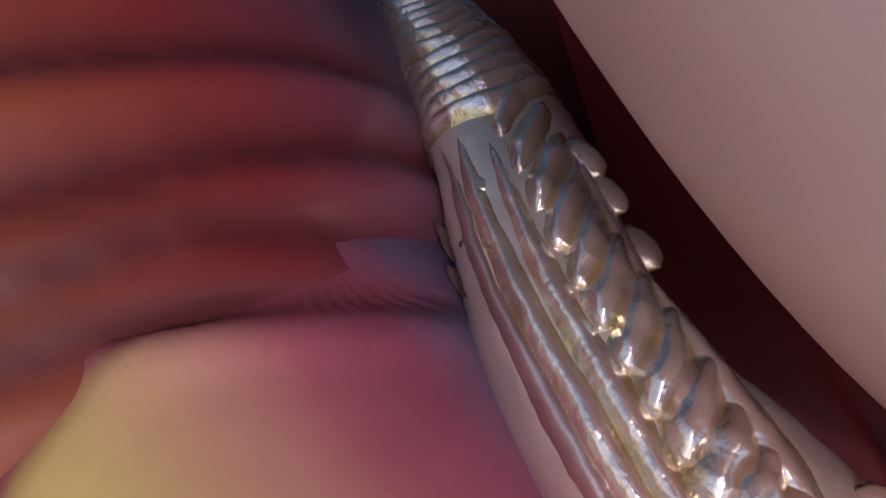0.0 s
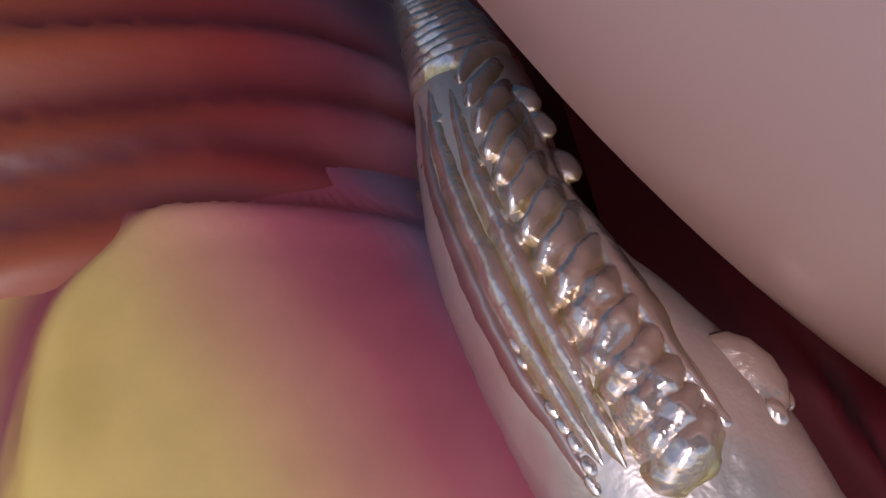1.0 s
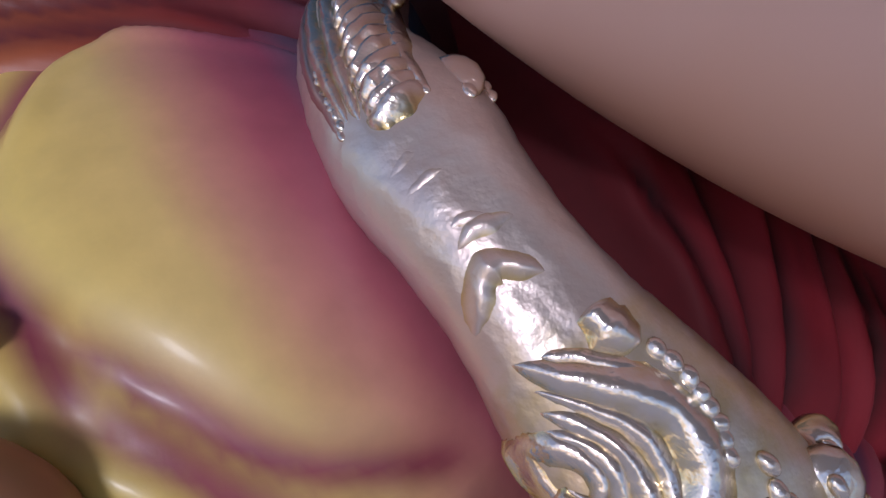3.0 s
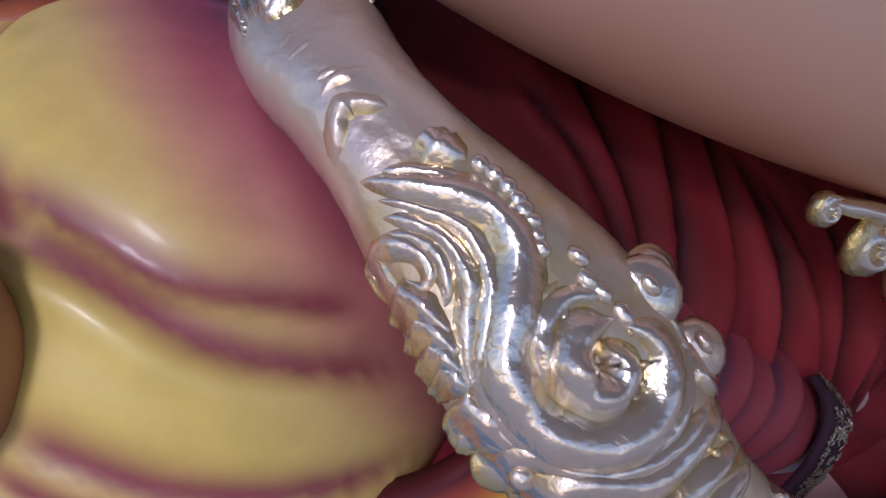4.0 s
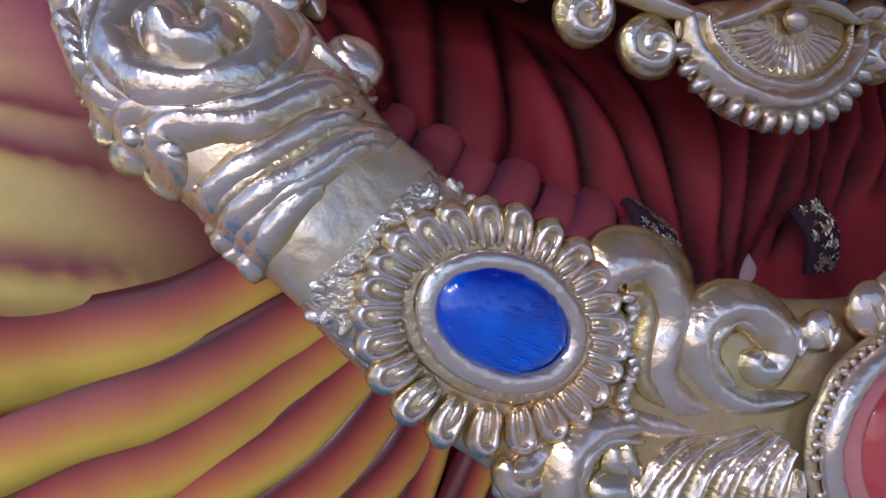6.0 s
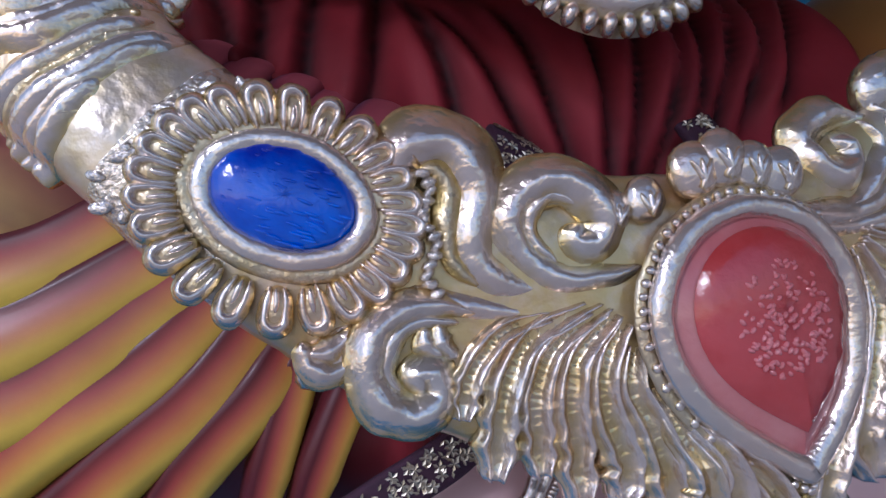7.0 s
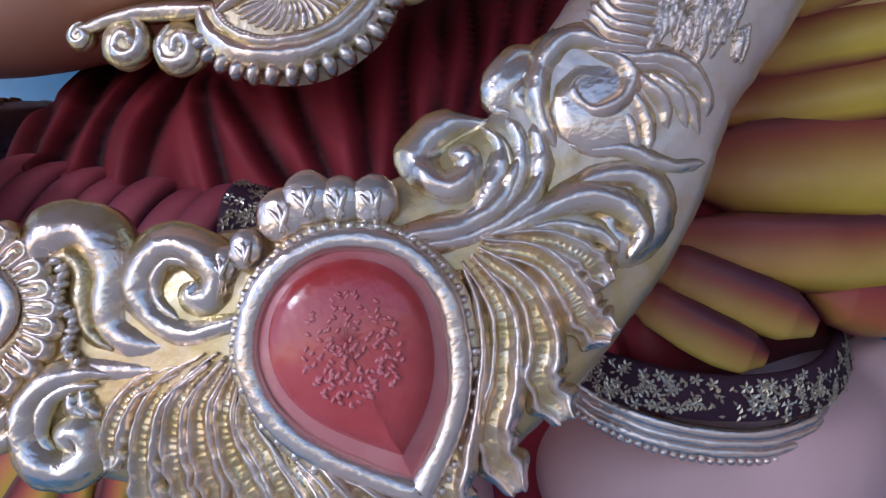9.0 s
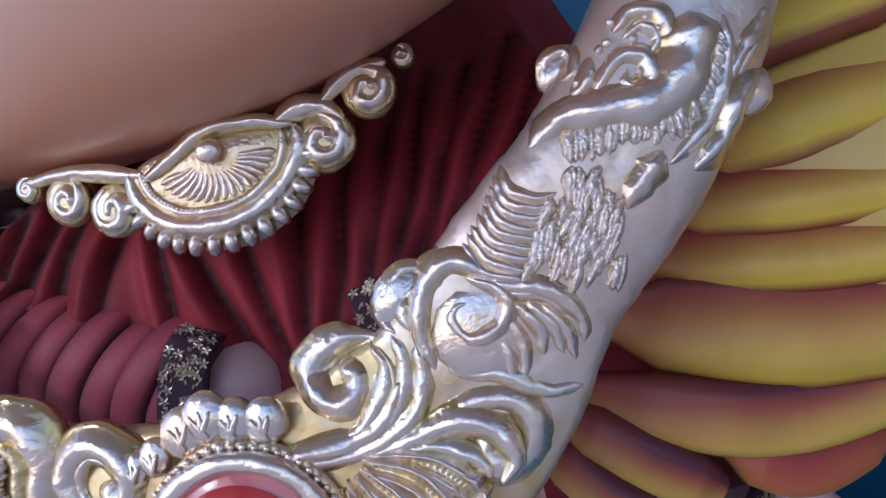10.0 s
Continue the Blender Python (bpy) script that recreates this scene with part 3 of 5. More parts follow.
CREASES = [
        ([(-0.46, 0.34, 1.42), (-0.40, 0.28, 1.37), (-0.36, 0.20, 1.29)], 0.03),
        ([(-0.36, 0.36, 1.43), (-0.33, 0.26, 1.35), (-0.335, 0.19, 1.28)], 0.026),
        ([(-0.29, 0.30, 1.385), (-0.30, 0.22, 1.32), (-0.31, 0.18, 1.25)], 0.024),
        ([(-0.22, 0.29, 1.375), (-0.235, 0.20, 1.31), (-0.25, 0.175, 1.23)], 0.028),
        ([(-0.16, 0.26, 1.35), (-0.175, 0.18, 1.28), (-0.20, 0.172, 1.20)], 0.026),
        ([(-0.15, 0.20, 1.30), (-0.11, 0.172, 1.22), (-0.07, 0.172, 1.14)], 0.028),
        ([(-0.09, 0.20, 1.29), (-0.06, 0.172, 1.20), (-0.03, 0.172, 1.12)], 0.022),
        ([(-0.01, 0.20, 1.28), (-0.004, 0.172, 1.17), (0.003, 0.172, 1.08)], 0.022),
        ([(0.06, 0.20, 1.29), (0.035, 0.170, 1.17), (0.012, 0.172, 1.08)], 0.022),
        ([(0.11, 0.21, 1.32), (0.080, 0.168, 1.20), (0.045, 0.172, 1.12)], 0.02),
        ([(0.155, 0.24, 1.35), (0.131, 0.168, 1.24), (0.085, 0.172, 1.14)], 0.022),
        ([(0.21, 0.30, 1.40), (0.177, 0.172, 1.275), (0.13, 0.172, 1.18)], 0.024),
        ([(0.28, 0.34, 1.43), (0.216, 0.182, 1.289), (0.175, 0.172, 1.20)], 0.026),
        ([(0.34, 0.36, 1.45), (0.275, 0.216, 1.32), (0.22, 0.18, 1.22)], 0.026),
        ([(0.40, 0.38, 1.46), (0.34, 0.25, 1.34), (0.28, 0.19, 1.24)], 0.026)]
mid = [(np.array(p) + np.array(q)) / 2 for (p, _), (q, _) in zip(CREASES, CREASES[1:])]
lines = [np.array([a + (a - b) * (0.2 if a[0] > 0.2 else 0.9), a, b, c, c + (c - b) * (0.1 if a[0] < -0.15 else 0.7)]) for a, b, c in mid]
nx, nz = 210, 190
X, Z = np.meshgrid(np.linspace(-0.47, 0.45, nx), np.linspace(0.60, 1.75, nz), indexing="ij")
Y = 0.196 + 0.042 * np.log1p(np.exp((Z - 1.28) / 0.035)) + 0.006 * np.sin(X * 55 + Z * 9) + 1.5 * np.maximum(0, np.abs(X + 0.02) - 0.36) + 0.5 * np.maximum(0, 1.06 - Z)
p = np.stack([X, Y, Z], -1).reshape(-1, 3)
for q in lines:
    q[:, 1] = 0.196 + 0.042 * np.log1p(np.exp((q[:, 2] - 1.28) / 0.035))
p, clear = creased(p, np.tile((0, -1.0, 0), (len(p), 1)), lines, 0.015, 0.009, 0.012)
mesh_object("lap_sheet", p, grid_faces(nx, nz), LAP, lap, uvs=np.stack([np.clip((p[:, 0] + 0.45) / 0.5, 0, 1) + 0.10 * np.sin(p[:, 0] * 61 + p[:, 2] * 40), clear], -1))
v, f = ellipsoid((-0.02, 0.90, 1.18), (0.68, 0.50, 0.44), 40, 60)
mesh_object("seat_cloth", v, f, CRIMSON_PAINT, lap)

# ---- crossing leg with pleated cuff ----
cuff = empty("pleated_trouser_leg", (0, 0, 0), "dusty pink pleated moulded cloth gathered at the ankle", "garment")
axis = np.linspace((-0.40, 0.255, 1.222), (-0.135, 0.225, 1.110), 8)
ax = unit(axis[-1] - axis[0])
lean_to = unit(unit(np.cross(ax, (0, -1, 0))) * np.sign(np.cross(ax, (0, -1, 0))[2]) + 0.30 * ax)
for k, c in enumerate(axis):
    q = np.linspace(-0.98, 0.98, 12)
    p = c + ax * 0.024 * q[:, None] + np.outer(0.004 * np.sin(k * 2.3) * np.ones(12), (0, 0, 1))
    e = np.sqrt(np.clip(1 - q ** 2, 0, 1)) ** 0.7
    bulge = (0.012, 0.004, 0.010, 0.0, 0.006, 0.002, 0.004, 0.0)[k]
    v, f, uv = sweep(p, np.tile(lean_to, (12, 1)), np.tile((0, -1.0, 0), (12, 1)), 0.058 + bulge + 0.018 * e, 0.060 + bulge * 0.5 + 0.015 * e, 30)
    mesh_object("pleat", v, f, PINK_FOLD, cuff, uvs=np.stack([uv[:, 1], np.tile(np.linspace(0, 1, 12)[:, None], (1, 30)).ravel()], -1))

# ---- garland ----
garland = empty("garland", (0, 0, 0), "large moulded pearl-silver garland with scrolls and coloured stones", "garland")
S, U = np.meshgrid(np.linspace(0, 14, 420), np.linspace(-1, 1, 41), indexing="ij")
front = on_garland(S, U)
v = front.reshape(-1, 3)
back = on_garland(S[:, ::40], U[:, ::40], -0.01)
faces = grid_faces(420, 41)
nb = len(v)
v = np.vstack([v, back.reshape(-1, 3)])
for i in range(419):
    a, b = i * 41, (i + 1) * 41
    c, d = nb + i * 2, nb + (i + 1) * 2
    faces += [(a, b, d, c), (a + 40, c + 1, d + 1, b + 40), (c, d, d + 1, c + 1)]
fm = [1 if q[0] < nb and 6.25 < (q[0] // 41) / 419 * 14 < 6.95 else 0 for q in faces]
ground = np.interp(S, (0, 4.1, 4.3, 6.2, 7.0, 7.6, 10.0, 10.6, 14), (0.1, -0.1, 0.55, 0.55, 0.6, 0.95, 0.9, 0.2, 0.2)).ravel()
mesh_object("band", v, faces, [SATIN, HAMMERED], garland, face_mats=fm, wash=np.concatenate([ground, np.zeros(len(v) - nb)]))

# stones
def bend(x, y):
    """How far a front bows in depth: the pendant back beside its scrolls and forward round the red stone, the belt ornament back round the belly."""
    pendant = np.interp(x, (-0.36, -0.31, -0.22, -0.15, -0.10, -0.07, -0.04, 0.0, 0.04, 0.10, 0.16, 0.22), (0.016, 0.014, 0.018, 0.020, 0.010, 0.004, -0.009, -0.011, -0.010, 0.0, -0.004, -0.010))
    belt_front = 0.27 * np.maximum(0, -np.asarray(x) - 0.05)
    return np.where(np.asarray(y) < 0.06, pendant, np.where(np.asarray(y) < 0.2, belt_front, 0.0))


def gem_mesh(name, centre, outline, height, mat, parent, rings=9, facets=0.0, lean=0.0):
    """A cabochon in the plane that faces the viewer: outline gives x, z offsets."""
    o = np.asarray(outline)
    n = len(o)
    centre = (centre[0], centre[1] + float(bend(centre[0], centre[1])), centre[2])
    v, f = [], []
    for k in range(rings):
        q = k / (rings - 1)
        for j, (x, z) in enumerate(o):
            g = facets * math.sin(j * 1.9) * math.sin(k * 2.3)
            v.append((centre[0] + x * (1 - q), centre[1] - height * math.sqrt(1 - (1 - q) ** 2) + g - lean * z * (1 - q), centre[2] + z * (1 - q)))
    return mesh_object(name, v, grid_faces(rings, n, True), mat, parent)


def drop_outline(w, top, bottom, shift=0.0, n=56):
    """A teardrop with its point down."""
    out = []
    for a in np.linspace(0, 2 * math.pi, n, endpoint=False):
        c, s = math.cos(a), math.sin(a)
        low = max(0.0, -s)
        out.append((w * c * abs(c) ** (0.9 * low ** 2) * (1 - 0.25 * low ** 2) + shift * low ** 2, (bottom if s < 0 else top) * s))
    return out


drop = drop_outline(0.0655, 0.065, 0.098, 0.02)
gem_mesh("red_stone_rim", (-0.002, -0.004, 0.999), drop, 0.012, PINK_RIM, garland)
gem_mesh("red_stone", (-0.001, -0.012, 1.001), [(x * 0.84, z * 0.84) for x, z in drop], 0.014, RED_GEM, garland, 12, 0.0012)
oval = [(0.046 * math.cos(a) * 1.0 + 0.006 * math.sin(a), 0.034 * math.sin(a) - 0.014 * math.cos(a)) for a in np.linspace(0, 2 * math.pi, 40, endpoint=False)]
gem_mesh("blue_stone", (-0.301, 0.008, 1.104), oval, 0.016, BLUE_GEM, garland, 10, 0.001)


def relief(points, radius, mat, parent, name, y=0.0, label="", flat=0.7, taper=(0.5, 1.0, 0.4), count=None, bow=0.0, about=None):
    """A raised strand in an upright plane that faces the viewer; points are x, z."""
    n = count or max(14, 8 * len(points))
    q = smooth_curve(points, n)
    p = np.stack([q[:, 0], np.full(n, y), q[:, 1]], -1)
    p[:, 1] += bend(q[:, 0] if about is None else about, p[:, 1]) - bow * np.sin(np.linspace(0, math.pi, n))
    up = np.array((0, -1.0, 0))
    side = unit(np.cross(unit(np.gradient(p, axis=0)), up))
    r = girth(radius, taper, n)
    rise = np.tile(SWELL, (n, 1))
    rows = p[:, None] + side[:, None] * (1.75 * r[:, None] * BELL)[..., None] + up * (r[:, None] * (flat * 1.45 * rise - 0.35))[..., None]
    return moulded(rows, rows[:, [0, -1]] - up * 0.010, rise, mat, parent, name, label)


def plane_spiral(x, z, radius, turns, start, hand=1, inner=0.15, count=34):
    out = []
    for f in np.linspace(0, 1, count):
        a = radians(start) + hand * f * turns * 2 * math.pi
        r = radius * (1 - (1 - inner) * f ** 0.8)
        out.append((x + r * math.cos(a), z + r * math.sin(a)))
    return out


def plane_scroll(x, z, radius, turns, start, hand, tube, parent, tail=(), y=0.0, mat=None, name="scroll"):
    pts = list(tail) + plane_spiral(x, z, radius, turns, start, hand)
    return relief(pts, tube, mat or SILVER, parent, name, y, "", 0.80, (0.5, 1.0, 1.1, 0.95, 0.8, 1.2), len(pts) + 20)


def lump(c, r, mat, parent, name, turn=0.0, about=None):
    """A rounded lump at a place, its long side turned in the upright plane."""
    c = (c[0], c[1] + float(bend(c[0] if about is None else about, c[1])), c[2])
    v, f = ellipsoid((0, 0, 0), r, 10, 14)
    a, b = math.cos(radians(turn)), math.sin(radians(turn))
    v = np.stack([v[:, 0] * a - v[:, 2] * b, v[:, 1], v[:, 0] * b + v[:, 2] * a], -1) + np.asarray(c)
    return mesh_object(name, v, f, mat, parent, wash=np.clip(1 + 1.3 * (v[:, 1] - c[1]) / r[1], 0, 1) * 0.9)


# ---- garland: twisted upper length ----
strand([(1.13, -0.58), (1.45, -0.55), (1.76, -0.44), (2.06, -0.41), (2.37, -0.44), (2.62, -0.49), (2.81, -0.51), (2.94, -0.52)], 0.0055, SILVER, garland, "ridge")
strand([(1.23, -0.25), (1.58, -0.16), (1.86, -0.1), (2.15, -0.11), (2.39, -0.2), (2.64, -0.3), (2.85, -0.38), (2.98, -0.4)], 0.0058, SILVER, garland, "ridge")
strand([(1.34, 0.68), (1.67, 0.8), (2.08, 0.83), (2.41, 0.63), (2.6, 0.49), (2.77, 0.39), (2.91, 0.35), (3.04, 0.36)], 0.006, SILVER, garland, "ridge")
# Rose tint here stands in for red reflected along the garland's edge.
strand([(1.08, -0.82), (1.63, -0.71), (2, -0.61), (2.31, -0.62), (2.6, -0.65), (2.82, -0.65), (2.99, -0.66)], 0.004, ROSE, garland, "ridge")
strand([(1.23, -0.09), (1.12, 0.06), (1.02, 0.3), (0.9, 0.59)], 0.005, SILVER, garland, "twist", flat=1.0, taper=(0.5, 1.0, 1.1, 0.5))
strand([(1.41, -0.03), (1.31, 0.11), (1.22, 0.32), (1.09, 0.58)], 0.0052, SILVER, garland, "twist", flat=1.0, taper=(0.5, 1.0, 1.1, 0.5))
strand([(1.57, 0.02), (1.48, 0.17), (1.38, 0.39), (1.26, 0.62)], 0.0054, SILVER, garland, "twist", flat=1.0, taper=(0.5, 1.0, 1.1, 0.5))
strand([(1.73, 0.07), (1.64, 0.22), (1.53, 0.43), (1.4, 0.67)], 0.0056, SILVER, garland, "twist", flat=1.0, taper=(0.5, 1.0, 1.1, 0.5))
strand([(1.88, 0.08), (1.79, 0.26), (1.68, 0.48), (1.54, 0.73)], 0.0058, SILVER, garland, "twist", flat=1.0, taper=(0.5, 1.0, 1.1, 0.5))
strand([(2.02, 0.06), (1.94, 0.25), (1.84, 0.52), (1.68, 0.8)], 0.006, SILVER, garland, "twist", flat=1.0, taper=(0.5, 1.0, 1.1, 0.5))
strand([(2.18, 0.02), (2.1, 0.23), (2.01, 0.51), (1.83, 0.85)], 0.0062, SILVER, garland, "twist", flat=1.0, taper=(0.5, 1.0, 1.1, 0.5))
strand([(2.32, -0.04), (2.25, 0.17), (2.19, 0.46), (2.02, 0.85)], 0.0064, SILVER, garland, "twist", flat=1.0, taper=(0.5, 1.0, 1.1, 0.5))
strand([(2.45, -0.1), (2.4, 0.11), (2.34, 0.39), (2.25, 0.76)], 0.0066, SILVER, garland, "twist", flat=1.0, taper=(0.5, 1.0, 1.1, 0.5))
strand([(2.58, -0.15), (2.52, 0.05), (2.48, 0.31), (2.42, 0.64)], 0.0068, SILVER, garland, "twist", flat=1.0, taper=(0.5, 1.0, 1.1, 0.5))
strand([(2.69, -0.21), (2.64, -0.01), (2.6, 0.25), (2.56, 0.55)], 0.007, SILVER, garland, "twist", flat=1.0, taper=(0.5, 1.0, 1.1, 0.5))
strand([(2.79, -0.26), (2.75, -0.06), (2.72, 0.19), (2.69, 0.47)], 0.0072, SILVER, garland, "twist", flat=1.0, taper=(0.5, 1.0, 1.1, 0.5))
strand([(2.9, -0.29), (2.85, -0.11), (2.83, 0.14), (2.8, 0.41)], 0.0074, SILVER, garland, "twist", flat=1.0, taper=(0.5, 1.0, 1.1, 0.5))
strand([(2.99, -0.32), (2.95, -0.14), (2.92, 0.11), (2.9, 0.37)], 0.0076, SILVER, garland, "twist", flat=1.0, taper=(0.5, 1.0, 1.1, 0.5))
strand([(3.08, -0.35), (3.04, -0.17), (3, 0.08), (2.98, 0.34)], 0.0078, SILVER, garland, "twist", flat=1.0, taper=(0.5, 1.0, 1.1, 0.5))
for s, u in ((1.39, -0.47), (1.58, -0.47), (1.89, -0.39), (2.02, -0.44), (2.18, -0.44), (2.27, -0.46), (2.38, -0.49), (2.48, -0.53), (2.54, -0.56), (2.63, -0.61), (2.71, -0.59), (2.77, -0.59), (2.83, -0.58), (2.91, -0.59), (2.96, -0.64)):
    knob(s, u, 0.0034, SILVER, garland, "bead", (1.5, 1.0, 0.6), -0.0004)
for s, u in ((2.5, 0.57), (2.59, 0.5), (2.67, 0.43), (2.73, 0.39), (2.81, 0.34), (2.87, 0.32), (2.91, 0.33), (2.97, 0.31), (3.01, 0.32)):
    knob(s, u, 0.0036, SILVER, garland, "bead", (1.5, 1.0, 0.6), -0.0004)
for s, u in ((1.35, 0.7), (1.5, 0.78), (1.7, 0.93)):
    knob(s, u, 0.0095, SILVER, garland, "lobe", (1.7, 1.0, 0.6), -0.003, 30)
for s, u in ((2.96, 0.72),):
    knob(s, u, 0.0125, SILVER, garland, "lobe", (1.8, 1.2, 0.42), -0.003)
for s, u in ((3.1, 0.7), (3.01, 0.94), (3.1, 0.92)):
    knob(s, u, 0.0045, SILVER, garland, "bead", (1.4, 1.0, 0.6), 0.0)
# Low dark strands put the shade of recessed notches into colour.
strand([(1.85, -0.88), (1.94, -0.8), (1.95, -0.84)], 0.0022, SLIT_SHADE, garland, "notch_shade", flat=0.12)
strand([(2.02, -0.84), (2.08, -0.79), (2.1, -0.82)], 0.0022, SLIT_SHADE, garland, "notch_shade", flat=0.12)
strand([(2.2, -0.82), (2.25, -0.77), (2.27, -0.78)], 0.0022, SLIT_SHADE, garland, "notch_shade", flat=0.12)
strand([(1.51, -1.11), (1.78, -0.79), (1.79, -0.84)], 0.0022, SLIT_SHADE, garland, "notch_shade", flat=0.12)
strand([(1.31, -1.15), (1.58, -0.84), (1.4, -1.12)], 0.0022, SLIT_SHADE, garland, "notch_shade", flat=0.12)
for s in (0.62, 0.70, 0.78, 0.86, 0.95):
    strand([(s, -1.02), (s + 0.07, -0.4), (s + 0.09, 0.2), (s, 1.02)], 0.007, SILVER, garland, "collar", taper=(0.8, 1, 0.8))
for k in range(7):
    s = 0.05 + 0.075 * k
    strand([(s, -0.95), (s + 0.12, 0), (s + 0.02, 0.95)], 0.006, SILVER, garland, "twist", taper=(0.8, 1, 0.8))

# ---- garland: plain shoulder and big S scroll ----
strand([(3.36, -0.57), (3.33, -0.39), (3.31, -0.22), (3.33, -0.08)], 0.0028, SATIN, garland, "crease_ridge", flat=0.35, taper=(0.2, 1, 1, 0.2))
strand([(3.48, -0.56), (3.46, -0.36), (3.45, -0.16), (3.48, -0.02)], 0.0028, SATIN, garland, "crease_ridge", flat=0.35, taper=(0.2, 1, 1, 0.2))
strand([(3.71, -0.41), (3.71, -0.2), (3.75, 0.08)], 0.0032, SATIN, garland, "crease_ridge", flat=0.4, taper=(0.2, 1, 1, 0.2))
strand([(3.8, -0.49), (3.77, -0.24), (3.78, 0.01), (3.81, 0.29)], 0.0042, SATIN, garland, "crease_ridge", flat=0.5, taper=(0.2, 1, 1, 0.3))
strand([(4.07, -0.8), (3.99, -0.61), (3.93, -0.42), (3.92, -0.23), (3.98, -0.03), (4.04, 0.13)], 0.006, SATIN, garland, "crease_ridge", taper=(0.7, 1, 1.1, 0.9, 0.5))
strand([(4.21, 0.27), (4.29, 0.27), (4.38, 0.36)], 0.0085, SILVER, garland, "lobe", taper=(0.8, 1.2, 0.6))
strand([(4.24, -0.42), (4.3, -0.15), (4.38, 0.06), (4.46, 0.23), (4.52, 0.37)], 0.005, SILVER, garland, "ridge", flat=0.7)
strand([(4.21, -0.67), (4.32, -0.36), (4.42, -0.05), (4.53, 0.16), (4.63, 0.21), (4.73, 0.1), (4.83, -0.15), (4.91, -0.41), (5, -0.56), (5.14, -0.6), (5.28, -0.5), (5.38, -0.25), (5.42, 0.07), (5.38, 0.39), (5.29, 0.57), (5.19, 0.55), (5.1, 0.41)], 0.0118, SILVER, garland, "scroll", count=110, taper=(0.5, 0.8, 0.8, 0.9, 1.05, 1.15, 1.2, 1.0, 0.8, 0.6))
strand([(4.3, -0.64), (4.42, -0.33), (4.53, -0.12), (4.65, -0.11), (4.76, -0.27), (4.86, -0.52), (4.98, -0.71), (5.13, -0.76), (5.27, -0.68), (5.38, -0.48), (5.47, -0.18), (5.51, 0.2), (5.48, 0.55), (5.38, 0.8), (5.25, 0.86), (5.13, 0.71)], 0.007, SILVER, garland, "scroll", count=100)
strand([(4.36, -0.67), (4.47, -0.41), (4.58, -0.3), (4.69, -0.36), (4.78, -0.55), (4.88, -0.71), (4.99, -0.8)], 0.0062, SILVER, garland, "scroll", count=60)
strand([(4.41, -0.72), (4.49, -0.53), (4.58, -0.45), (4.66, -0.51), (4.71, -0.62)], 0.005, SILVER, garland, "scroll", count=40)
strand([(4.65, -0.75), (4.55, -0.91), (4.42, -0.97), (4.44, -0.79), (4.51, -0.6), (4.59, -0.56), (4.62, -0.68), (4.56, -0.78)], 0.0052, SILVER, garland, "scroll", count=50)
strand([(4.56, -0.95), (4.67, -0.8), (4.79, -0.7)], 0.0072, SILVER, garland, "leaf_rib", flat=1.0, taper=(0.9, 1.1, 0.5))
strand([(4.67, -0.94), (4.76, -0.82), (4.85, -0.73)], 0.0072, SILVER, garland, "leaf_rib", flat=1.0, taper=(0.9, 1.1, 0.5))
strand([(4.76, -0.94), (4.83, -0.86), (4.91, -0.77)], 0.0072, SILVER, garland, "leaf_rib", flat=1.0, taper=(0.9, 1.1, 0.5))
strand([(4.84, -0.94), (4.9, -0.87), (4.96, -0.81)], 0.0072, SILVER, garland, "leaf_rib", flat=1.0, taper=(0.9, 1.1, 0.5))
strand([(4.97, -0.97), (5.03, -0.92), (5.13, -0.87), (5.22, -0.79)], 0.0085, SILVER, garland, "leaf_rib", taper=(0.8, 1.2, 0.4))
strand([(5.07, -1.05), (5.12, -0.96), (5.2, -0.87)], 0.007, SILVER, garland, "leaf_rib", taper=(0.8, 1.1, 0.4))
strand([(5.07, 0.37), (5.03, 0.16), (5.05, -0.04), (5.12, -0.15), (5.2, -0.13), (5.24, 0.03), (5.21, 0.19), (5.16, 0.18), (5.16, 0.08)], 0.0095, SILVER, garland, "scroll", flat=1.25, count=60, taper=(0.4, 0.9, 1.3, 1.2, 1.0, 0.8, 0.6))
strand([(5, 0.46), (4.93, 0.24), (4.92, -0.01), (4.98, -0.19), (5.06, -0.29), (5.16, -0.29), (5.25, -0.21)], 0.0075, SILVER, garland, "scroll", count=60)
strand([(4.86, 0.21), (4.88, -0.05), (4.94, -0.24), (5.01, -0.35), (5.1, -0.38)], 0.0045, GOLDWASH, garland, "scroll", count=40)
strand([(4.96, -0.02), (4.98, -0.01), (5, 0)], 0.0036, SILVER, garland, "leaf_rib", count=10)
strand([(4.99, -0.11), (5, -0.09), (5.02, -0.07)], 0.0036, SILVER, garland, "leaf_rib", count=10)
strand([(5.03, -0.17), (5.04, -0.15), (5.05, -0.13)], 0.0036, SILVER, garland, "leaf_rib", count=10)
strand([(4.94, 0.06), (4.96, 0.07), (4.98, 0.09)], 0.0036, SILVER, garland, "leaf_rib", count=10)
strand([(4.92, 0.16), (4.94, 0.16), (4.96, 0.16)], 0.0036, SILVER, garland, "leaf_rib", count=10)
strand([(4.92, 0.28), (4.95, 0.27), (4.96, 0.26)], 0.0036, SILVER, garland, "leaf_rib", count=10)
strand([(5.15, 0.54), (5.26, 0.61), (5.37, 0.51), (5.42, 0.26), (5.38, -0.03)], 0.0062, SILVER, garland, "scroll", count=44)
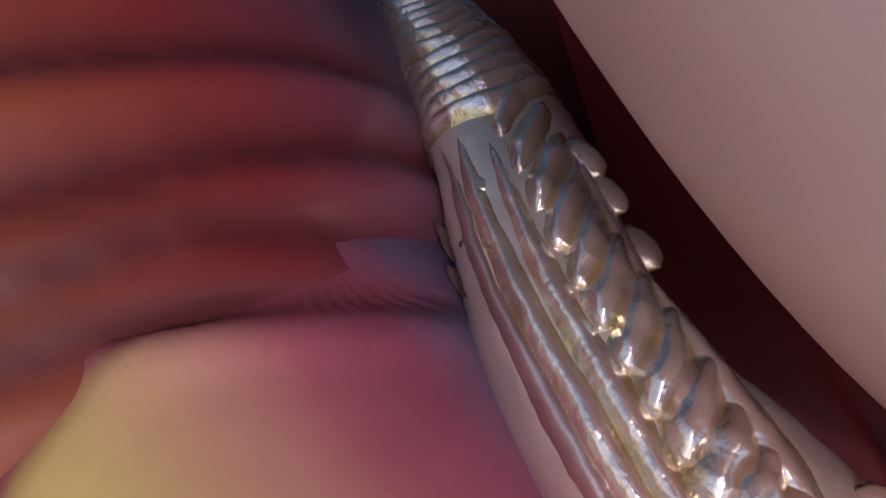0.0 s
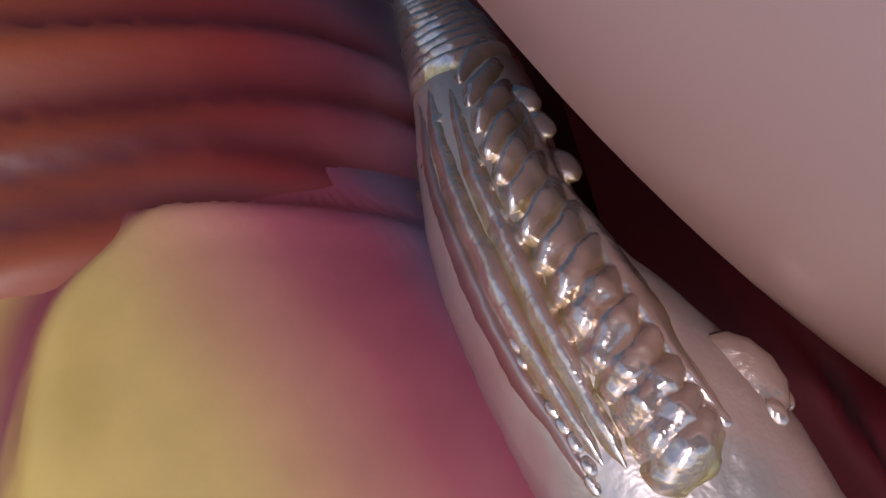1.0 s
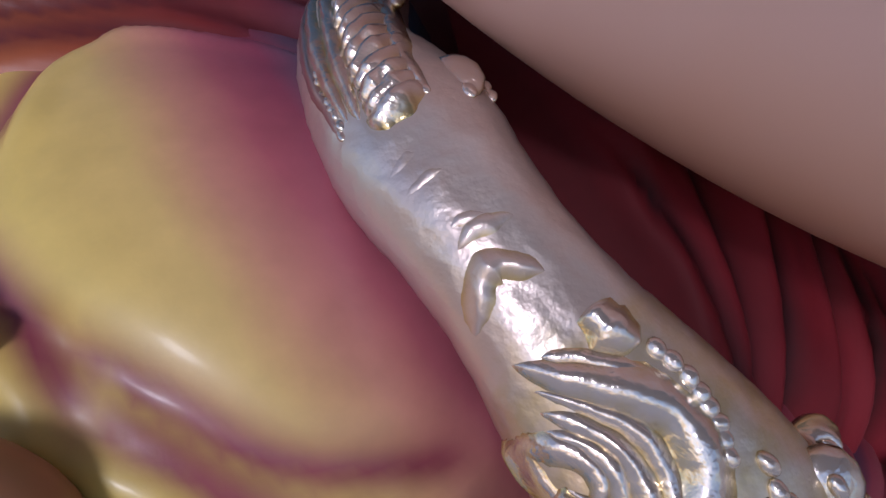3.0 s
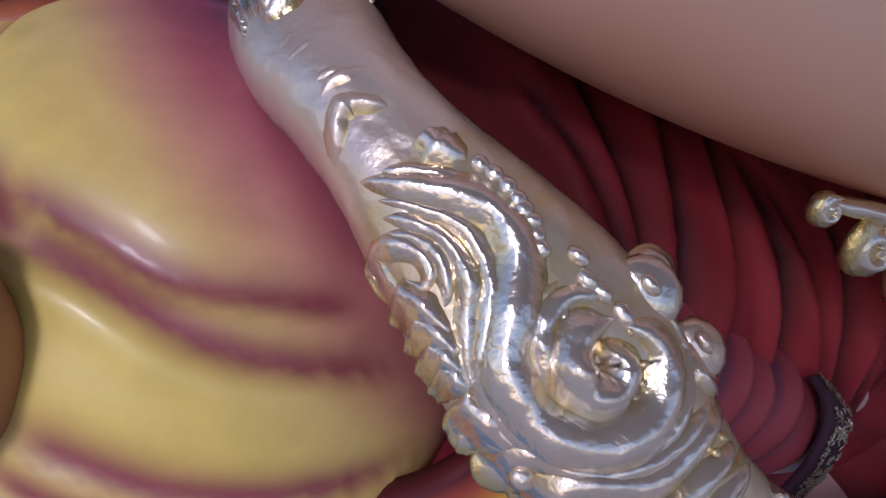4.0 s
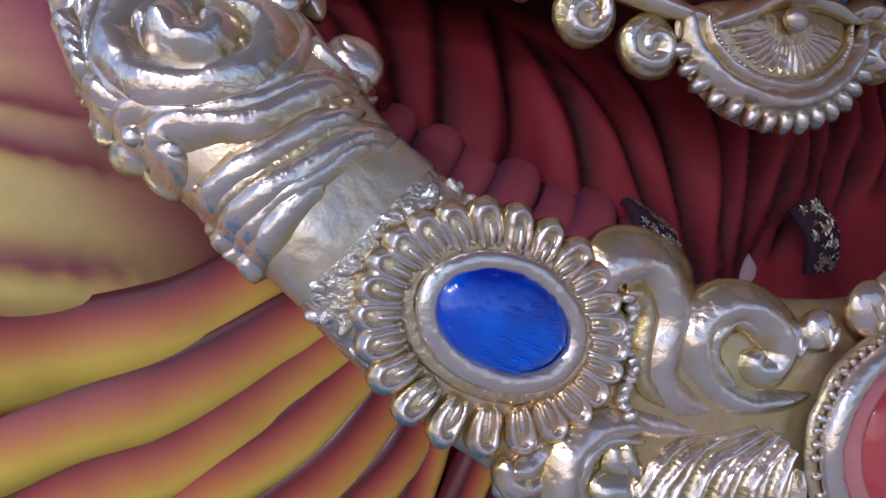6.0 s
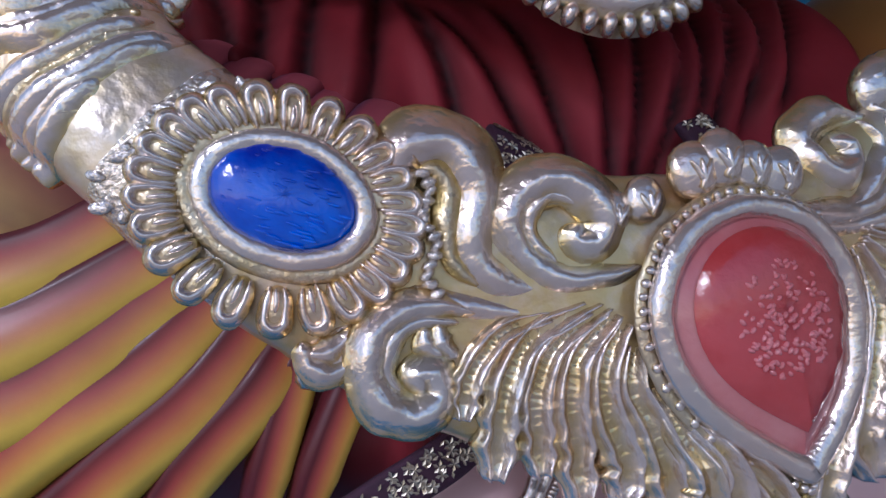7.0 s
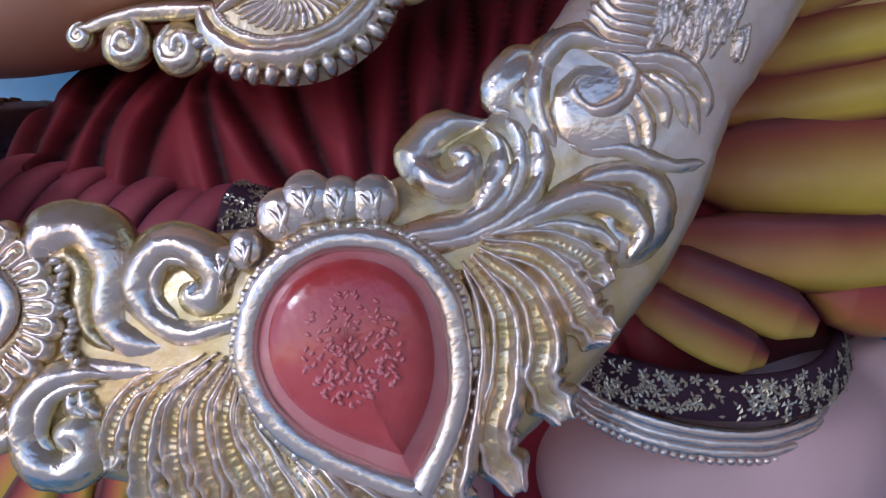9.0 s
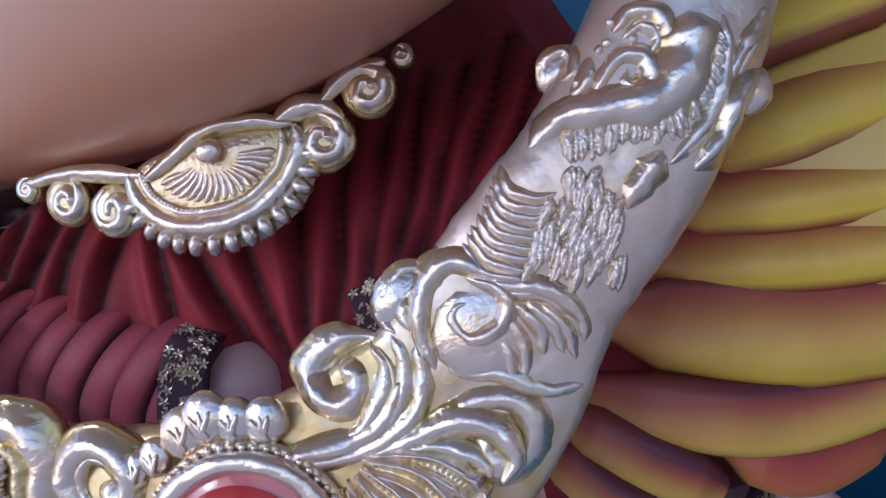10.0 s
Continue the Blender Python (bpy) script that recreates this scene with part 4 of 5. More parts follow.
for s, u in ((5.24, 0.26), (5.25, 0.36), (5.29, 0.38), (5.33, 0.35), (5.33, 0.24), (5.32, 0.15), (5.28, 0.14), (5.3, 0.03), (5.29, -0.09), (5.25, -0.17), (5.22, -0.22), (5.14, 0.43), (5.19, 0.48), (5.24, 0.5), (5.29, 0.26)):
    knob(s, u, 0.003, GOLDWASH, garland, "bead")
for s, u in ((4.78, -0.3), (4.82, -0.36), (4.86, -0.4), (4.9, -0.47), (4.92, -0.53), (4.96, -0.6), (5, -0.65), (4.88, -0.1), (4.91, -0.19), (4.94, -0.26), (4.98, -0.33), (5.02, -0.38), (5.06, -0.4), (5.11, -0.41), (5.15, -0.39)):
    knob(s, u, 0.0032, GOLDWASH, garland, "bead")
for s, u in ((4.42, 0.43), (4.47, 0.47), (4.53, 0.48), (4.58, 0.47), (4.62, 0.44), (4.67, 0.4), (4.71, 0.34), (4.75, 0.29)):
    knob(s, u, 0.0056, SILVER, garland, "bead", (1.2, 1, 0.8))
for s, u in ((4.84, 0.49), (4.92, 0.41), (4.98, 0.43), (5.08, 0.46)):
    knob(s, u, 0.0062, SILVER, garland, "bead", (1.4, 0.9, 0.7))
for s, u in ((5.09, 0.84), (5.5, 1.14)):
    knob(s, u, 0.0205, SILVER, garland, "lobe", (1.2, 1.0, 0.5), -0.003)
for s, u in ((5.07, 0.82), (5.08, 1.1), (5.46, 1.15), (5.45, 1.15)):
    knob(s, u, 0.0068, SILVER, garland, "bead", (1.2, 0.8, 0.8), 0.005)
strand([(5, 0.84), (5.03, 1.15), (5.13, 1.15), (5.21, 1.13)], 0.0075, SILVER, garland, "scroll", flat=1.0)
strand([(5.37, 0.94), (5.48, 0.86), (5.62, 1.07), (5.58, 1.15)], 0.0075, SILVER, garland, "scroll", flat=1.0)
strand([(5.34, -0.82), (5.35, -0.95), (5.28, -0.99), (5.23, -0.9), (5.26, -0.74), (5.38, -0.58), (5.48, -0.32), (5.55, 0.02), (5.58, 0.43), (5.58, 0.84)], 0.0078, SILVER, garland, "scroll", count=70, taper=(0.6, 1.0, 1.0, 0.9, 0.8, 0.5))
for s, u in ((5.31, -0.89),):
    knob(s, u, 0.008, SILVER, garland, "boss")
strand([(5.52, -0.71), (5.51, -0.85), (5.44, -0.86), (5.41, -0.71), (5.48, -0.49), (5.59, -0.21), (5.63, 0.19), (5.65, 0.62), (5.74, 1.13)], 0.0095, SILVER, garland, "scroll", count=70, taper=(0.6, 1.1, 1.1, 0.9, 0.8, 0.5))
for s, u in ((5.48, -0.76),):
    knob(s, u, 0.008, SILVER, garland, "boss")

# ---- garland: neck bands and hammered length ----
strand([(5.71, -1.03), (5.71, -0.85), (5.73, -0.51), (5.76, -0.12), (5.79, 0.33), (5.84, 0.81)], 0.0082, SILVER, garland, "collar", taper=(0.9, 1, 0.8))
strand([(5.75, -1.08), (5.77, -0.85), (5.79, -0.49), (5.83, -0.04), (5.86, 0.44), (6.02, 1.04)], 0.005, GOLDWASH, garland, "collar", taper=(0.9, 1, 0.8))
strand([(5.82, -1.14), (5.84, -0.88), (5.87, -0.45), (5.91, 0.02), (5.93, 0.45), (6.02, 0.94)], 0.0085, SILVER, garland, "collar", taper=(0.9, 1, 0.8))
strand([(5.88, -1.15), (5.91, -0.87), (5.92, -0.44), (5.96, 0.01), (5.98, 0.45), (6.04, 0.91)], 0.006, SILVER, garland, "collar", taper=(0.9, 1, 0.8))
strand([(5.95, -1.15), (5.99, -0.89), (5.98, -0.47), (6, -0.03)], 0.007, SILVER, garland, "collar", taper=(0.9, 1, 0.6))
for s, u in ((5.65, -0.86), (5.67, -0.72), (5.69, -0.56), (5.7, -0.4), (5.71, -0.23), (5.73, -0.04), (5.74, 0.16), (5.75, 0.34), (5.75, 0.54), (5.75, 0.72)):
    knob(s, u, 0.0036, GOLDWASH, garland, "bead")
rng = random.Random(5)
for k in range(90):
    s, u = rng.uniform(6.30, 6.85), rng.uniform(-0.95, 0.95)
    knob(s, u, rng.uniform(0.003, 0.0062), HAMMERED, garland, "nugget", (rng.uniform(1.0, 1.8), 0.8, 0.7), 0.0, rng.uniform(0, 180))


# ---- garland: blue stone setting ----
BX, BZ = -0.301, 1.102


def oval_at(scale, extra=0.0):
    out = []
    for a in np.linspace(0, 2 * math.pi, 48, endpoint=False):
        x, z = 0.046 * math.cos(a) + 0.006 * math.sin(a), 0.034 * math.sin(a) - 0.014 * math.cos(a)
        q = math.hypot(x, z)
        out.append((x * (scale + extra / q), z * (scale + extra / q)))
    return np.array(out)


def ring_tube(outline, centre, y, radius, mat, parent, name, flat=0.7, slope=0.0):
    o = np.asarray(outline)
    p = np.stack([centre[0] + o[:, 0], np.full(len(o), y + float(bend(centre[0], y))) + slope * o[:, 0], centre[1] + o[:, 1]], -1)
    t = unit(np.roll(p, -1, 0) - np.roll(p, 1, 0))
    up = np.tile((0, -1.0, 0), (len(o), 1))
    v, f, uv = sweep(p, unit(np.cross(t, up)), up, np.full(len(o), radius), np.full(len(o), radius * flat), 10, closed=True)
    return mesh_object(name, v, f, mat, parent)


ring_tube(oval_at(1.06), (BX, BZ), 0.004, 0.0075, SILVER, garland, "setting", slope=-0.04)
ring_tube(oval_at(1.30), (BX, BZ), 0.010, 0.007, GOLDWASH, garland, "setting", slope=-0.04)
gem_mesh("setting_plate", (BX - 0.003, 0.026, BZ - 0.004), oval_at(1.0, 0.040), 0.016, HAMMERED, garland)
petals = oval_at(1.0, 0.0)
for k in range(24):
    x, z = petals[k * 2]
    q = math.hypot(x, z)
    e, g, y = x / q, z / q, 0.007 - 0.04 * x
    reach = 0.0275 - 0.006 * (0.55 * e + 0.83 * g)
    x, z = x + e * reach, z + g * reach
    petal = lump((BX + x, y + 0.004, BZ + z), (0.0145, 0.009, 0.0088), GOLDWASH, garland, "petal", math.degrees(math.atan2(z, x)), BX)
    loop = [(BX + x + e * r - g * t, BZ + z + g * r + e * t) for r, t in ((-0.013, -0.0045), (0.001, -0.0062), (0.010, -0.0052), (0.013, 0.0), (0.010, 0.0052), (0.001, 0.0062), (-0.013, 0.0045))]
    relief(loop, 0.0030, SILVER, petal, "rim", y - 0.002, "", 1.3, (0.7, 1, 1.15, 1, 0.7), 22, about=BX)
    lump((BX + x - e * 0.004, y - 0.004, BZ + z - g * 0.004), (0.008, 0.003, 0.0022), SILVER, petal, "rib", math.degrees(math.atan2(z, x)), BX)

# ---- pendant ----
relief([(-0.228, 1.038), (-0.186, 1.021), (-0.142, 1.014), (-0.092, 1.019)], 0.0095, SILVER, garland, "stem", 0.004)
relief([(-0.226, 1.112), (-0.223, 1.129), (-0.203, 1.135), (-0.183, 1.125), (-0.176, 1.099), (-0.183, 1.072), (-0.18, 1.048), (-0.16, 1.034), (-0.128, 1.028)], 0.0128, SILVER, garland, "scroll", 0.002, count=60, taper=(0.9, 1.1, 1.1, 1, 0.9, 0.8, 0.4))
relief([(-0.214, 1.113), (-0.203, 1.114), (-0.196, 1.098), (-0.2, 1.075), (-0.199, 1.055), (-0.184, 1.035)], 0.006, GOLDWASH, garland, "scroll", 0.0, count=40)
for k in range(14):
    lump((-0.212 + 0.004 * math.sin(k), 0.001, 1.112 - 0.006 * k), (0.006, 0.006, 0.0035), HAMMERED, garland, "nugget", 20 * (k % 3))
relief([(-0.073, 1.038), (-0.095, 1.033), (-0.123, 1.034), (-0.147, 1.05), (-0.157, 1.076), (-0.146, 1.096), (-0.122, 1.102), (-0.101, 1.09), (-0.092, 1.071), (-0.1, 1.056), (-0.113, 1.061), (-0.108, 1.07)], 0.0098, SILVER, garland, "scroll", 0.0, flat=0.85, count=80, taper=(0.4, 0.7, 0.9, 1.1, 1.1, 1, 0.9, 0.8))
relief([(-0.129, 1.045), (-0.143, 1.065), (-0.141, 1.082), (-0.126, 1.091), (-0.11, 1.083)], 0.004, SILVER, garland, "leaf_rib", -0.001, count=40)
relief([(-0.187, 1.018), (-0.211, 1.026), (-0.237, 1.024), (-0.255, 1.01), (-0.26, 0.987), (-0.251, 0.966), (-0.233, 0.958), (-0.217, 0.967), (-0.219, 0.983), (-0.23, 0.983), (-0.228, 0.971)], 0.0092, SILVER, garland, "scroll", 0.0, flat=0.85, count=80, taper=(0.4, 0.8, 1, 1.1, 1, 0.9, 0.8))
relief([(-0.199, 1.013), (-0.223, 1.018), (-0.241, 1.009), (-0.248, 0.988), (-0.241, 0.97)], 0.0045, SILVER, garland, "leaf_rib", 0.0, count=40)
relief([(-0.213, 1.014), (-0.212, 1.002), (-0.203, 0.991)], 0.0052, SILVER, garland, "leaf_rib", 0.0)
relief([(-0.222, 1.013), (-0.222, 1.002), (-0.213, 0.993)], 0.0052, SILVER, garland, "leaf_rib", 0.0)
lump((-0.276, 0.016, 1.004), (0.034, 0.010, 0.018), SILVER, garland, "lobe", 35)
relief([(-0.3, 1.013), (-0.296, 0.998), (-0.282, 0.991), (-0.265, 0.999)], 0.007, SILVER, garland, "leaf_rib", 0.006)
relief([(-0.296, 1.005), (-0.282, 1.006), (-0.263, 1.017)], 0.006, SILVER, garland, "leaf_rib", 0.006)
relief([(0.029, 1.059), (0.058, 1.06), (0.093, 1.06), (0.124, 1.071), (0.143, 1.096)], 0.0085, SILVER, garland, "leaf_rib", 0.0)
relief([(0.047, 1.053), (0.099, 1.051), (0.139, 1.064), (0.161, 1.088)], 0.0065, SILVER, garland, "leaf_rib", 0.0)
relief([(0.084, 1.047), (0.127, 1.05), (0.157, 1.056), (0.181, 1.059), (0.205, 1.045), (0.213, 1.023), (0.198, 1.008)], 0.008, SILVER, garland, "scroll", 0.0, count=50)
relief([(0.126, 1.046), (0.161, 1.043), (0.185, 1.029), (0.192, 1.014)], 0.0055, SILVER, garland, "leaf_rib", 0.0, count=30)


def acanthus(points, half):
    """A moulded leaf: a bold rolled edge, a ribbed gold hollow, a thin second ridge and a lobed outline that ends in a curled tip."""
    n, m = 64, 25
    c = smooth_curve(points, n)
    p = np.stack([c[:, 0], 0.009 + bend(c[:, 0], 0.0), c[:, 1]], -1)
    up = np.array((0, -1.0, 0))
    side = unit(np.cross(unit(np.gradient(p, axis=0)), up))
    f = np.linspace(0, 1, n)[:, None]
    q = np.linspace(-1, 1, m)[None]
    w = 1.28 * half * np.interp(f, (0, 0.15, 0.5, 0.8, 0.93, 1), (0.5, 0.75, 1.05, 1.15, 1.0, 0.5))
    lobes = 1 + 0.16 * np.clip((f - 0.55) / 0.2, 0, 1) * np.sin(f * 44 + np.where(q > 0, 1.6, 0))
    roll, thin = np.exp(-((q + 0.52) / 0.26) ** 2), np.exp(-((q - 0.58) / 0.17) ** 2)
    hollow = np.exp(-((q - 0.08) / 0.26) ** 2)
    ribs = 0.10 * hollow * np.sin(f * 150 * half / 0.011 + q * 1.5) * np.clip(3 * (1 - f), 0, 1)
    crest = np.clip(roll + 0.72 * thin, 0, 1)
    h = (0.85 * crest + 0.22 * (1 - q ** 4) + ribs) * half * 0.85
    arch = 0.010 * np.sin(np.pi * (0.16 + 0.84 * f)) ** 0.7 + 0.006 * np.clip((f - 0.88) / 0.12, 0, 1)
    rows = p[:, None] + side[:, None] * (w * lobes * q)[..., None] + up * (h + arch)[..., None]
    rise = np.clip(0.15 + crest + np.clip((f - 0.86) / 0.1, 0, 1) * 0.5, 0, 1)
    return moulded(rows, rows[:, [0, -1]] - up * 0.011, rise, SILVER, garland, "leaf")


acanthus([(-0.136, 1.01), (-0.167, 1.005), (-0.186, 0.991), (-0.197, 0.971), (-0.202, 0.95)], 0.0082)
acanthus([(-0.112, 1.012), (-0.149, 0.999), (-0.168, 0.976), (-0.178, 0.944), (-0.184, 0.909)], 0.0108)
acanthus([(-0.101, 1.011), (-0.135, 0.992), (-0.15, 0.965), (-0.153, 0.936), (-0.152, 0.906)], 0.0104)
acanthus([(-0.094, 1.008), (-0.119, 0.985), (-0.129, 0.957), (-0.128, 0.923), (-0.128, 0.885)], 0.011)
acanthus([(-0.088, 1.001), (-0.105, 0.974), (-0.107, 0.945), (-0.097, 0.91), (-0.101, 0.883)], 0.011)
acanthus([(-0.084, 0.985), (-0.089, 0.959), (-0.077, 0.927), (-0.071, 0.89), (-0.079, 0.853)], 0.0122)
acanthus([(-0.075, 0.956), (-0.063, 0.928), (-0.049, 0.904), (-0.049, 0.882), (-0.058, 0.864)], 0.0115)
acanthus([(-0.056, 0.93), (-0.04, 0.909), (-0.032, 0.879), (-0.036, 0.832)], 0.0122)
acanthus([(-0.032, 0.911), (-0.009, 0.885), (0.001, 0.855), (0.004, 0.816)], 0.013)
acanthus([(0.082, 1.029), (0.081, 0.989), (0.067, 0.946), (0.047, 0.905), (0.036, 0.875), (0.045, 0.838)], 0.0118)
acanthus([(0.09, 1.036), (0.104, 0.994), (0.094, 0.949), (0.076, 0.911), (0.085, 0.872)], 0.0122)
acanthus([(0.096, 1.039), (0.123, 1.006), (0.127, 0.969), (0.119, 0.94), (0.129, 0.91)], 0.0122)
acanthus([(0.101, 1.043), (0.14, 1.023), (0.154, 0.996), (0.16, 0.974), (0.174, 0.959)], 0.0122)
acanthus([(0.106, 1.046), (0.147, 1.035), (0.17, 1.016), (0.181, 0.994)], 0.009)
for x, z, r in ((-0.085, 1.077, 0.014), (-0.064, 1.082, 0.016), (-0.030, 1.098, 0.020), (-0.010, 1.104, 0.021), (0.012, 1.098, 0.018), (0.035, 1.092, 0.019)):
    lobe = lump((x, 0.006, z), (r, 0.011, r * 1.05), SILVER, garland, "lobe")
    for t in (-28, 0, 28):
        lump((x + 0.005 * math.sin(radians(t)), -0.004, z - 0.004), (0.0026, 0.003, r * 0.6), SILVER, lobe, "bead", -t)
outer = np.array(drop)
ring_tube(outer * 1.10, (-0.002, 0.999), -0.004, 0.0088, SILVER, garland, "setting", 0.9)
ring_tube(outer * 1.25, (-0.002, 0.999), 0.004, 0.005, GOLDWASH, garland, "setting")
for k in range(0, 56, 1):
    lump((-0.002 + outer[k, 0] * 1.255, 0.0, 0.999 + outer[k, 1] * 1.255), (0.0032, 0.003, 0.0032), SILVER, garland, "bead", 0.0, 0.006)
rg = random.Random(8)
for k in range(170):
    a, q = rg.uniform(0, 6.28), math.sqrt(rg.uniform(0, 0.42))
    x, z = 0.052 * q * math.cos(a), 0.058 * q * math.sin(a) - 0.004
    h = 0.014 * math.sqrt(max(0.05, 1 - q * q))
    lump((0.001 + x, -0.012 - h, 0.999 + z), (0.0026, 0.0022, 0.0015), RED_SPARKLE, garland, "facet", rg.choice((45, -45)) + rg.uniform(-15, 15), 0.006)
for k in range(60):
    a, q = rg.uniform(0, 6.28), math.sqrt(rg.uniform(0.02, 0.7))
    x, z = 0.044 * q * math.cos(a) + 0.006 * q * math.sin(a), 0.034 * q * math.sin(a) - 0.014 * q * math.cos(a)
    lump((BX + x, 0.0085 - 0.0165 * math.sqrt(1 - q * q) - 0.04 * x, BZ + z), (0.0052, 0.0009, 0.0011), BLUE_GEM, garland, "facet", -22 + rg.uniform(-6, 6), BX)

# ---- garland: right length with curled mane ----
for s, u in ((10.58, 0.19),):
    knob(s, u, 0.034, SILVER, garland, "boss", (1.15, 1.1, 0.26), -0.004)
strand([(10.26, 0.36), (10.38, 0.62), (10.55, 0.83), (10.72, 0.91), (10.85, 0.78), (10.88, 0.53), (10.88, 0.28)], 0.0085, SILVER, garland, "scroll", count=50, flat=1.0)
strand([(10.83, 0.41), (10.88, 0.16), (10.96, -0.08), (10.99, -0.36), (10.92, -0.61), (10.79, -0.73)], 0.0075, SILVER, garland, "collar", count=50)
strand([(10.8, 0.32), (10.86, 0.08), (10.92, -0.18), (10.9, -0.46)], 0.0045, SILVER, garland, "collar")
strand([(10.81, 0.58), (10.84, 0.3), (10.79, 0.1), (10.65, 0.07), (10.53, 0.23), (10.55, 0.45), (10.64, 0.5), (10.72, 0.37)], 0.0072, SILVER, garland, "scroll", count=50, flat=1.1)
strand([(10.81, 0.07), (10.75, -0.26), (10.62, -0.43)], 0.0055, SILVER, garland, "leaf_rib")
strand([(10.85, -0.05), (10.79, -0.39), (10.67, -0.6)], 0.0055, SILVER, garland, "leaf_rib")
strand([(10.88, -0.19), (10.8, -0.54), (10.67, -0.72)], 0.0055, SILVER, garland, "leaf_rib")
strand([(10.72, 0.07), (10.62, -0.21), (10.47, -0.37)], 0.0055, SILVER, garland, "leaf_rib")
strand([(10.61, 0.09), (10.54, -0.13), (10.43, -0.27)], 0.0055, SILVER, garland, "leaf_rib")
strand([(10.57, -0.88), (10.48, -0.66), (10.44, -0.43), (10.42, -0.13), (10.33, 0.13), (10.31, 0.29)], 0.0055, SILVER, garland, "collar", flat=0.7)
for s, u in ((10.53, 1.03),):
    knob(s, u, 0.024, SILVER, garland, "lobe", (1.25, 1.0, 0.6), -0.006)
strand([(10.74, 0.99), (10.67, 1.15), (10.52, 1.15), (10.35, 1.05), (10.31, 0.84)], 0.0072, SILVER, garland, "scroll", count=50)
strand([(10.63, 0.93), (10.56, 1.02), (10.45, 0.92), (10.38, 0.74)], 0.0062, SILVER, garland, "leaf_rib")
strand([(10.21, 0.98), (9.98, 1.14), (9.83, 1.15), (9.7, 1.06), (9.67, 0.85), (9.72, 0.7), (9.83, 0.71), (9.88, 0.85), (9.83, 0.94)], 0.0095, SILVER, garland, "scroll", count=50, taper=(0.6, 1, 1.1, 1, 0.8, 0.9))
strand([(10.12, 1), (10.05, 0.71), (9.89, 0.52), (9.74, 0.45), (9.58, 0.47)], 0.0075, SILVER, garland, "leaf_rib", count=50)
strand([(10.29, 0.88), (10.18, 0.63), (9.96, 0.41), (9.8, 0.33), (9.68, 0.33)], 0.0068, SILVER, garland, "leaf_rib", count=50)
strand([(10.33, 0.64), (10.17, 0.41), (9.98, 0.25), (9.83, 0.21)], 0.0075, SILVER, garland, "leaf_rib", count=50)
strand([(10.15, 0.91), (10.05, 0.6), (9.9, 0.43), (9.75, 0.36)], 0.0045, GOLDWASH, garland, "leaf_rib")
strand([(9.95, 0.05), (10.08, 0.06), (10.24, -0.08), (10.34, -0.35), (10.31, -0.6), (10.19, -0.71), (10.08, -0.61), (10.07, -0.42), (10.14, -0.37), (10.16, -0.49)], 0.008, SILVER, garland, "scroll", count=50, taper=(0.4, 0.8, 1, 1.1, 1, 0.8))
strand([(9.97, 0), (10.12, -0.04), (10.23, -0.2), (10.28, -0.41)], 0.005, SILVER, garland, "leaf_rib")
for s, u in ((10, 0), (10.05, -0.01), (10.1, -0.04), (10.14, -0.09), (10.19, -0.14), (10.22, -0.2)):
    knob(s, u, 0.0026, SILVER, garland, "bead")
strand([(10.09, -0.2), (10.03, -0.21), (10, -0.31), (10.05, -0.35)], 0.0055, SILVER, garland, "leaf_rib")
strand([(11.46, 0.95), (11.36, 0.72), (11.41, 0.45), (11.54, 0.32)], 0.0046, SILVER, garland, "feather", flat=1.1)
strand([(11.38, 0.93), (11.29, 0.68), (11.35, 0.41), (11.46, 0.29)], 0.0046, SILVER, garland, "feather", flat=1.1)
strand([(11.31, 0.9), (11.23, 0.64), (11.29, 0.36), (11.39, 0.26)], 0.0046, SILVER, garland, "feather", flat=1.1)
strand([(11.25, 0.88), (11.17, 0.6), (11.22, 0.32), (11.31, 0.23)], 0.0046, SILVER, garland, "feather", flat=1.1)
strand([(11.18, 0.85), (11.11, 0.56), (11.17, 0.28), (11.24, 0.2)], 0.0046, SILVER, garland, "feather", flat=1.1)
strand([(11.12, 0.83), (11.05, 0.53), (11.11, 0.24), (11.17, 0.18)], 0.0046, SILVER, garland, "feather", flat=1.1)
strand([(11.05, 0.81), (11, 0.49), (11.05, 0.21), (11.1, 0.15)], 0.0046, SILVER, garland, "feather", flat=1.1)
strand([(11, 0.79), (10.95, 0.46), (10.99, 0.16), (11.03, 0.12)], 0.0046, SILVER, garland, "feather", flat=1.1)
strand([(10.95, 0.78), (10.89, 0.43), (10.94, 0.13), (10.96, 0.11)], 0.0046, SILVER, garland, "feather", flat=1.1)
strand([(11.69, 0.83), (12.01, 0.73), (12.16, 0.41), (12.3, 0.05), (12.46, -0.14), (12.66, -0.13), (12.84, 0.04)], 0.0125, SILVER, garland, "scroll", count=60, flat=0.7, taper=(0.4, 0.9, 1.1, 1.2, 1.1))
strand([(12.06, -0.44), (12.31, -0.56), (12.54, -0.59), (12.73, -0.49), (12.89, -0.3)], 0.0065, SILVER, garland, "ridge", count=50)
strand([(12.12, -0.68), (12.33, -0.84), (12.52, -0.81), (12.67, -0.91), (12.77, -1.14)], 0.0095, SILVER, garland, "scroll", count=50, flat=1.0)
strand([(12.59, -0.62), (12.76, -0.66), (12.91, -0.74), (13.02, -0.74)], 0.006, SILVER, garland, "ridge", count=50)
strand([(12.65, -0.7), (12.8, -0.75), (12.91, -0.86)], 0.005, SILVER, garland, "ridge")
for s, u in ((12.65, -0.94),):
    knob(s, u, 0.015, SILVER, garland, "lobe", (1.3, 1.0, 0.7), -0.004)
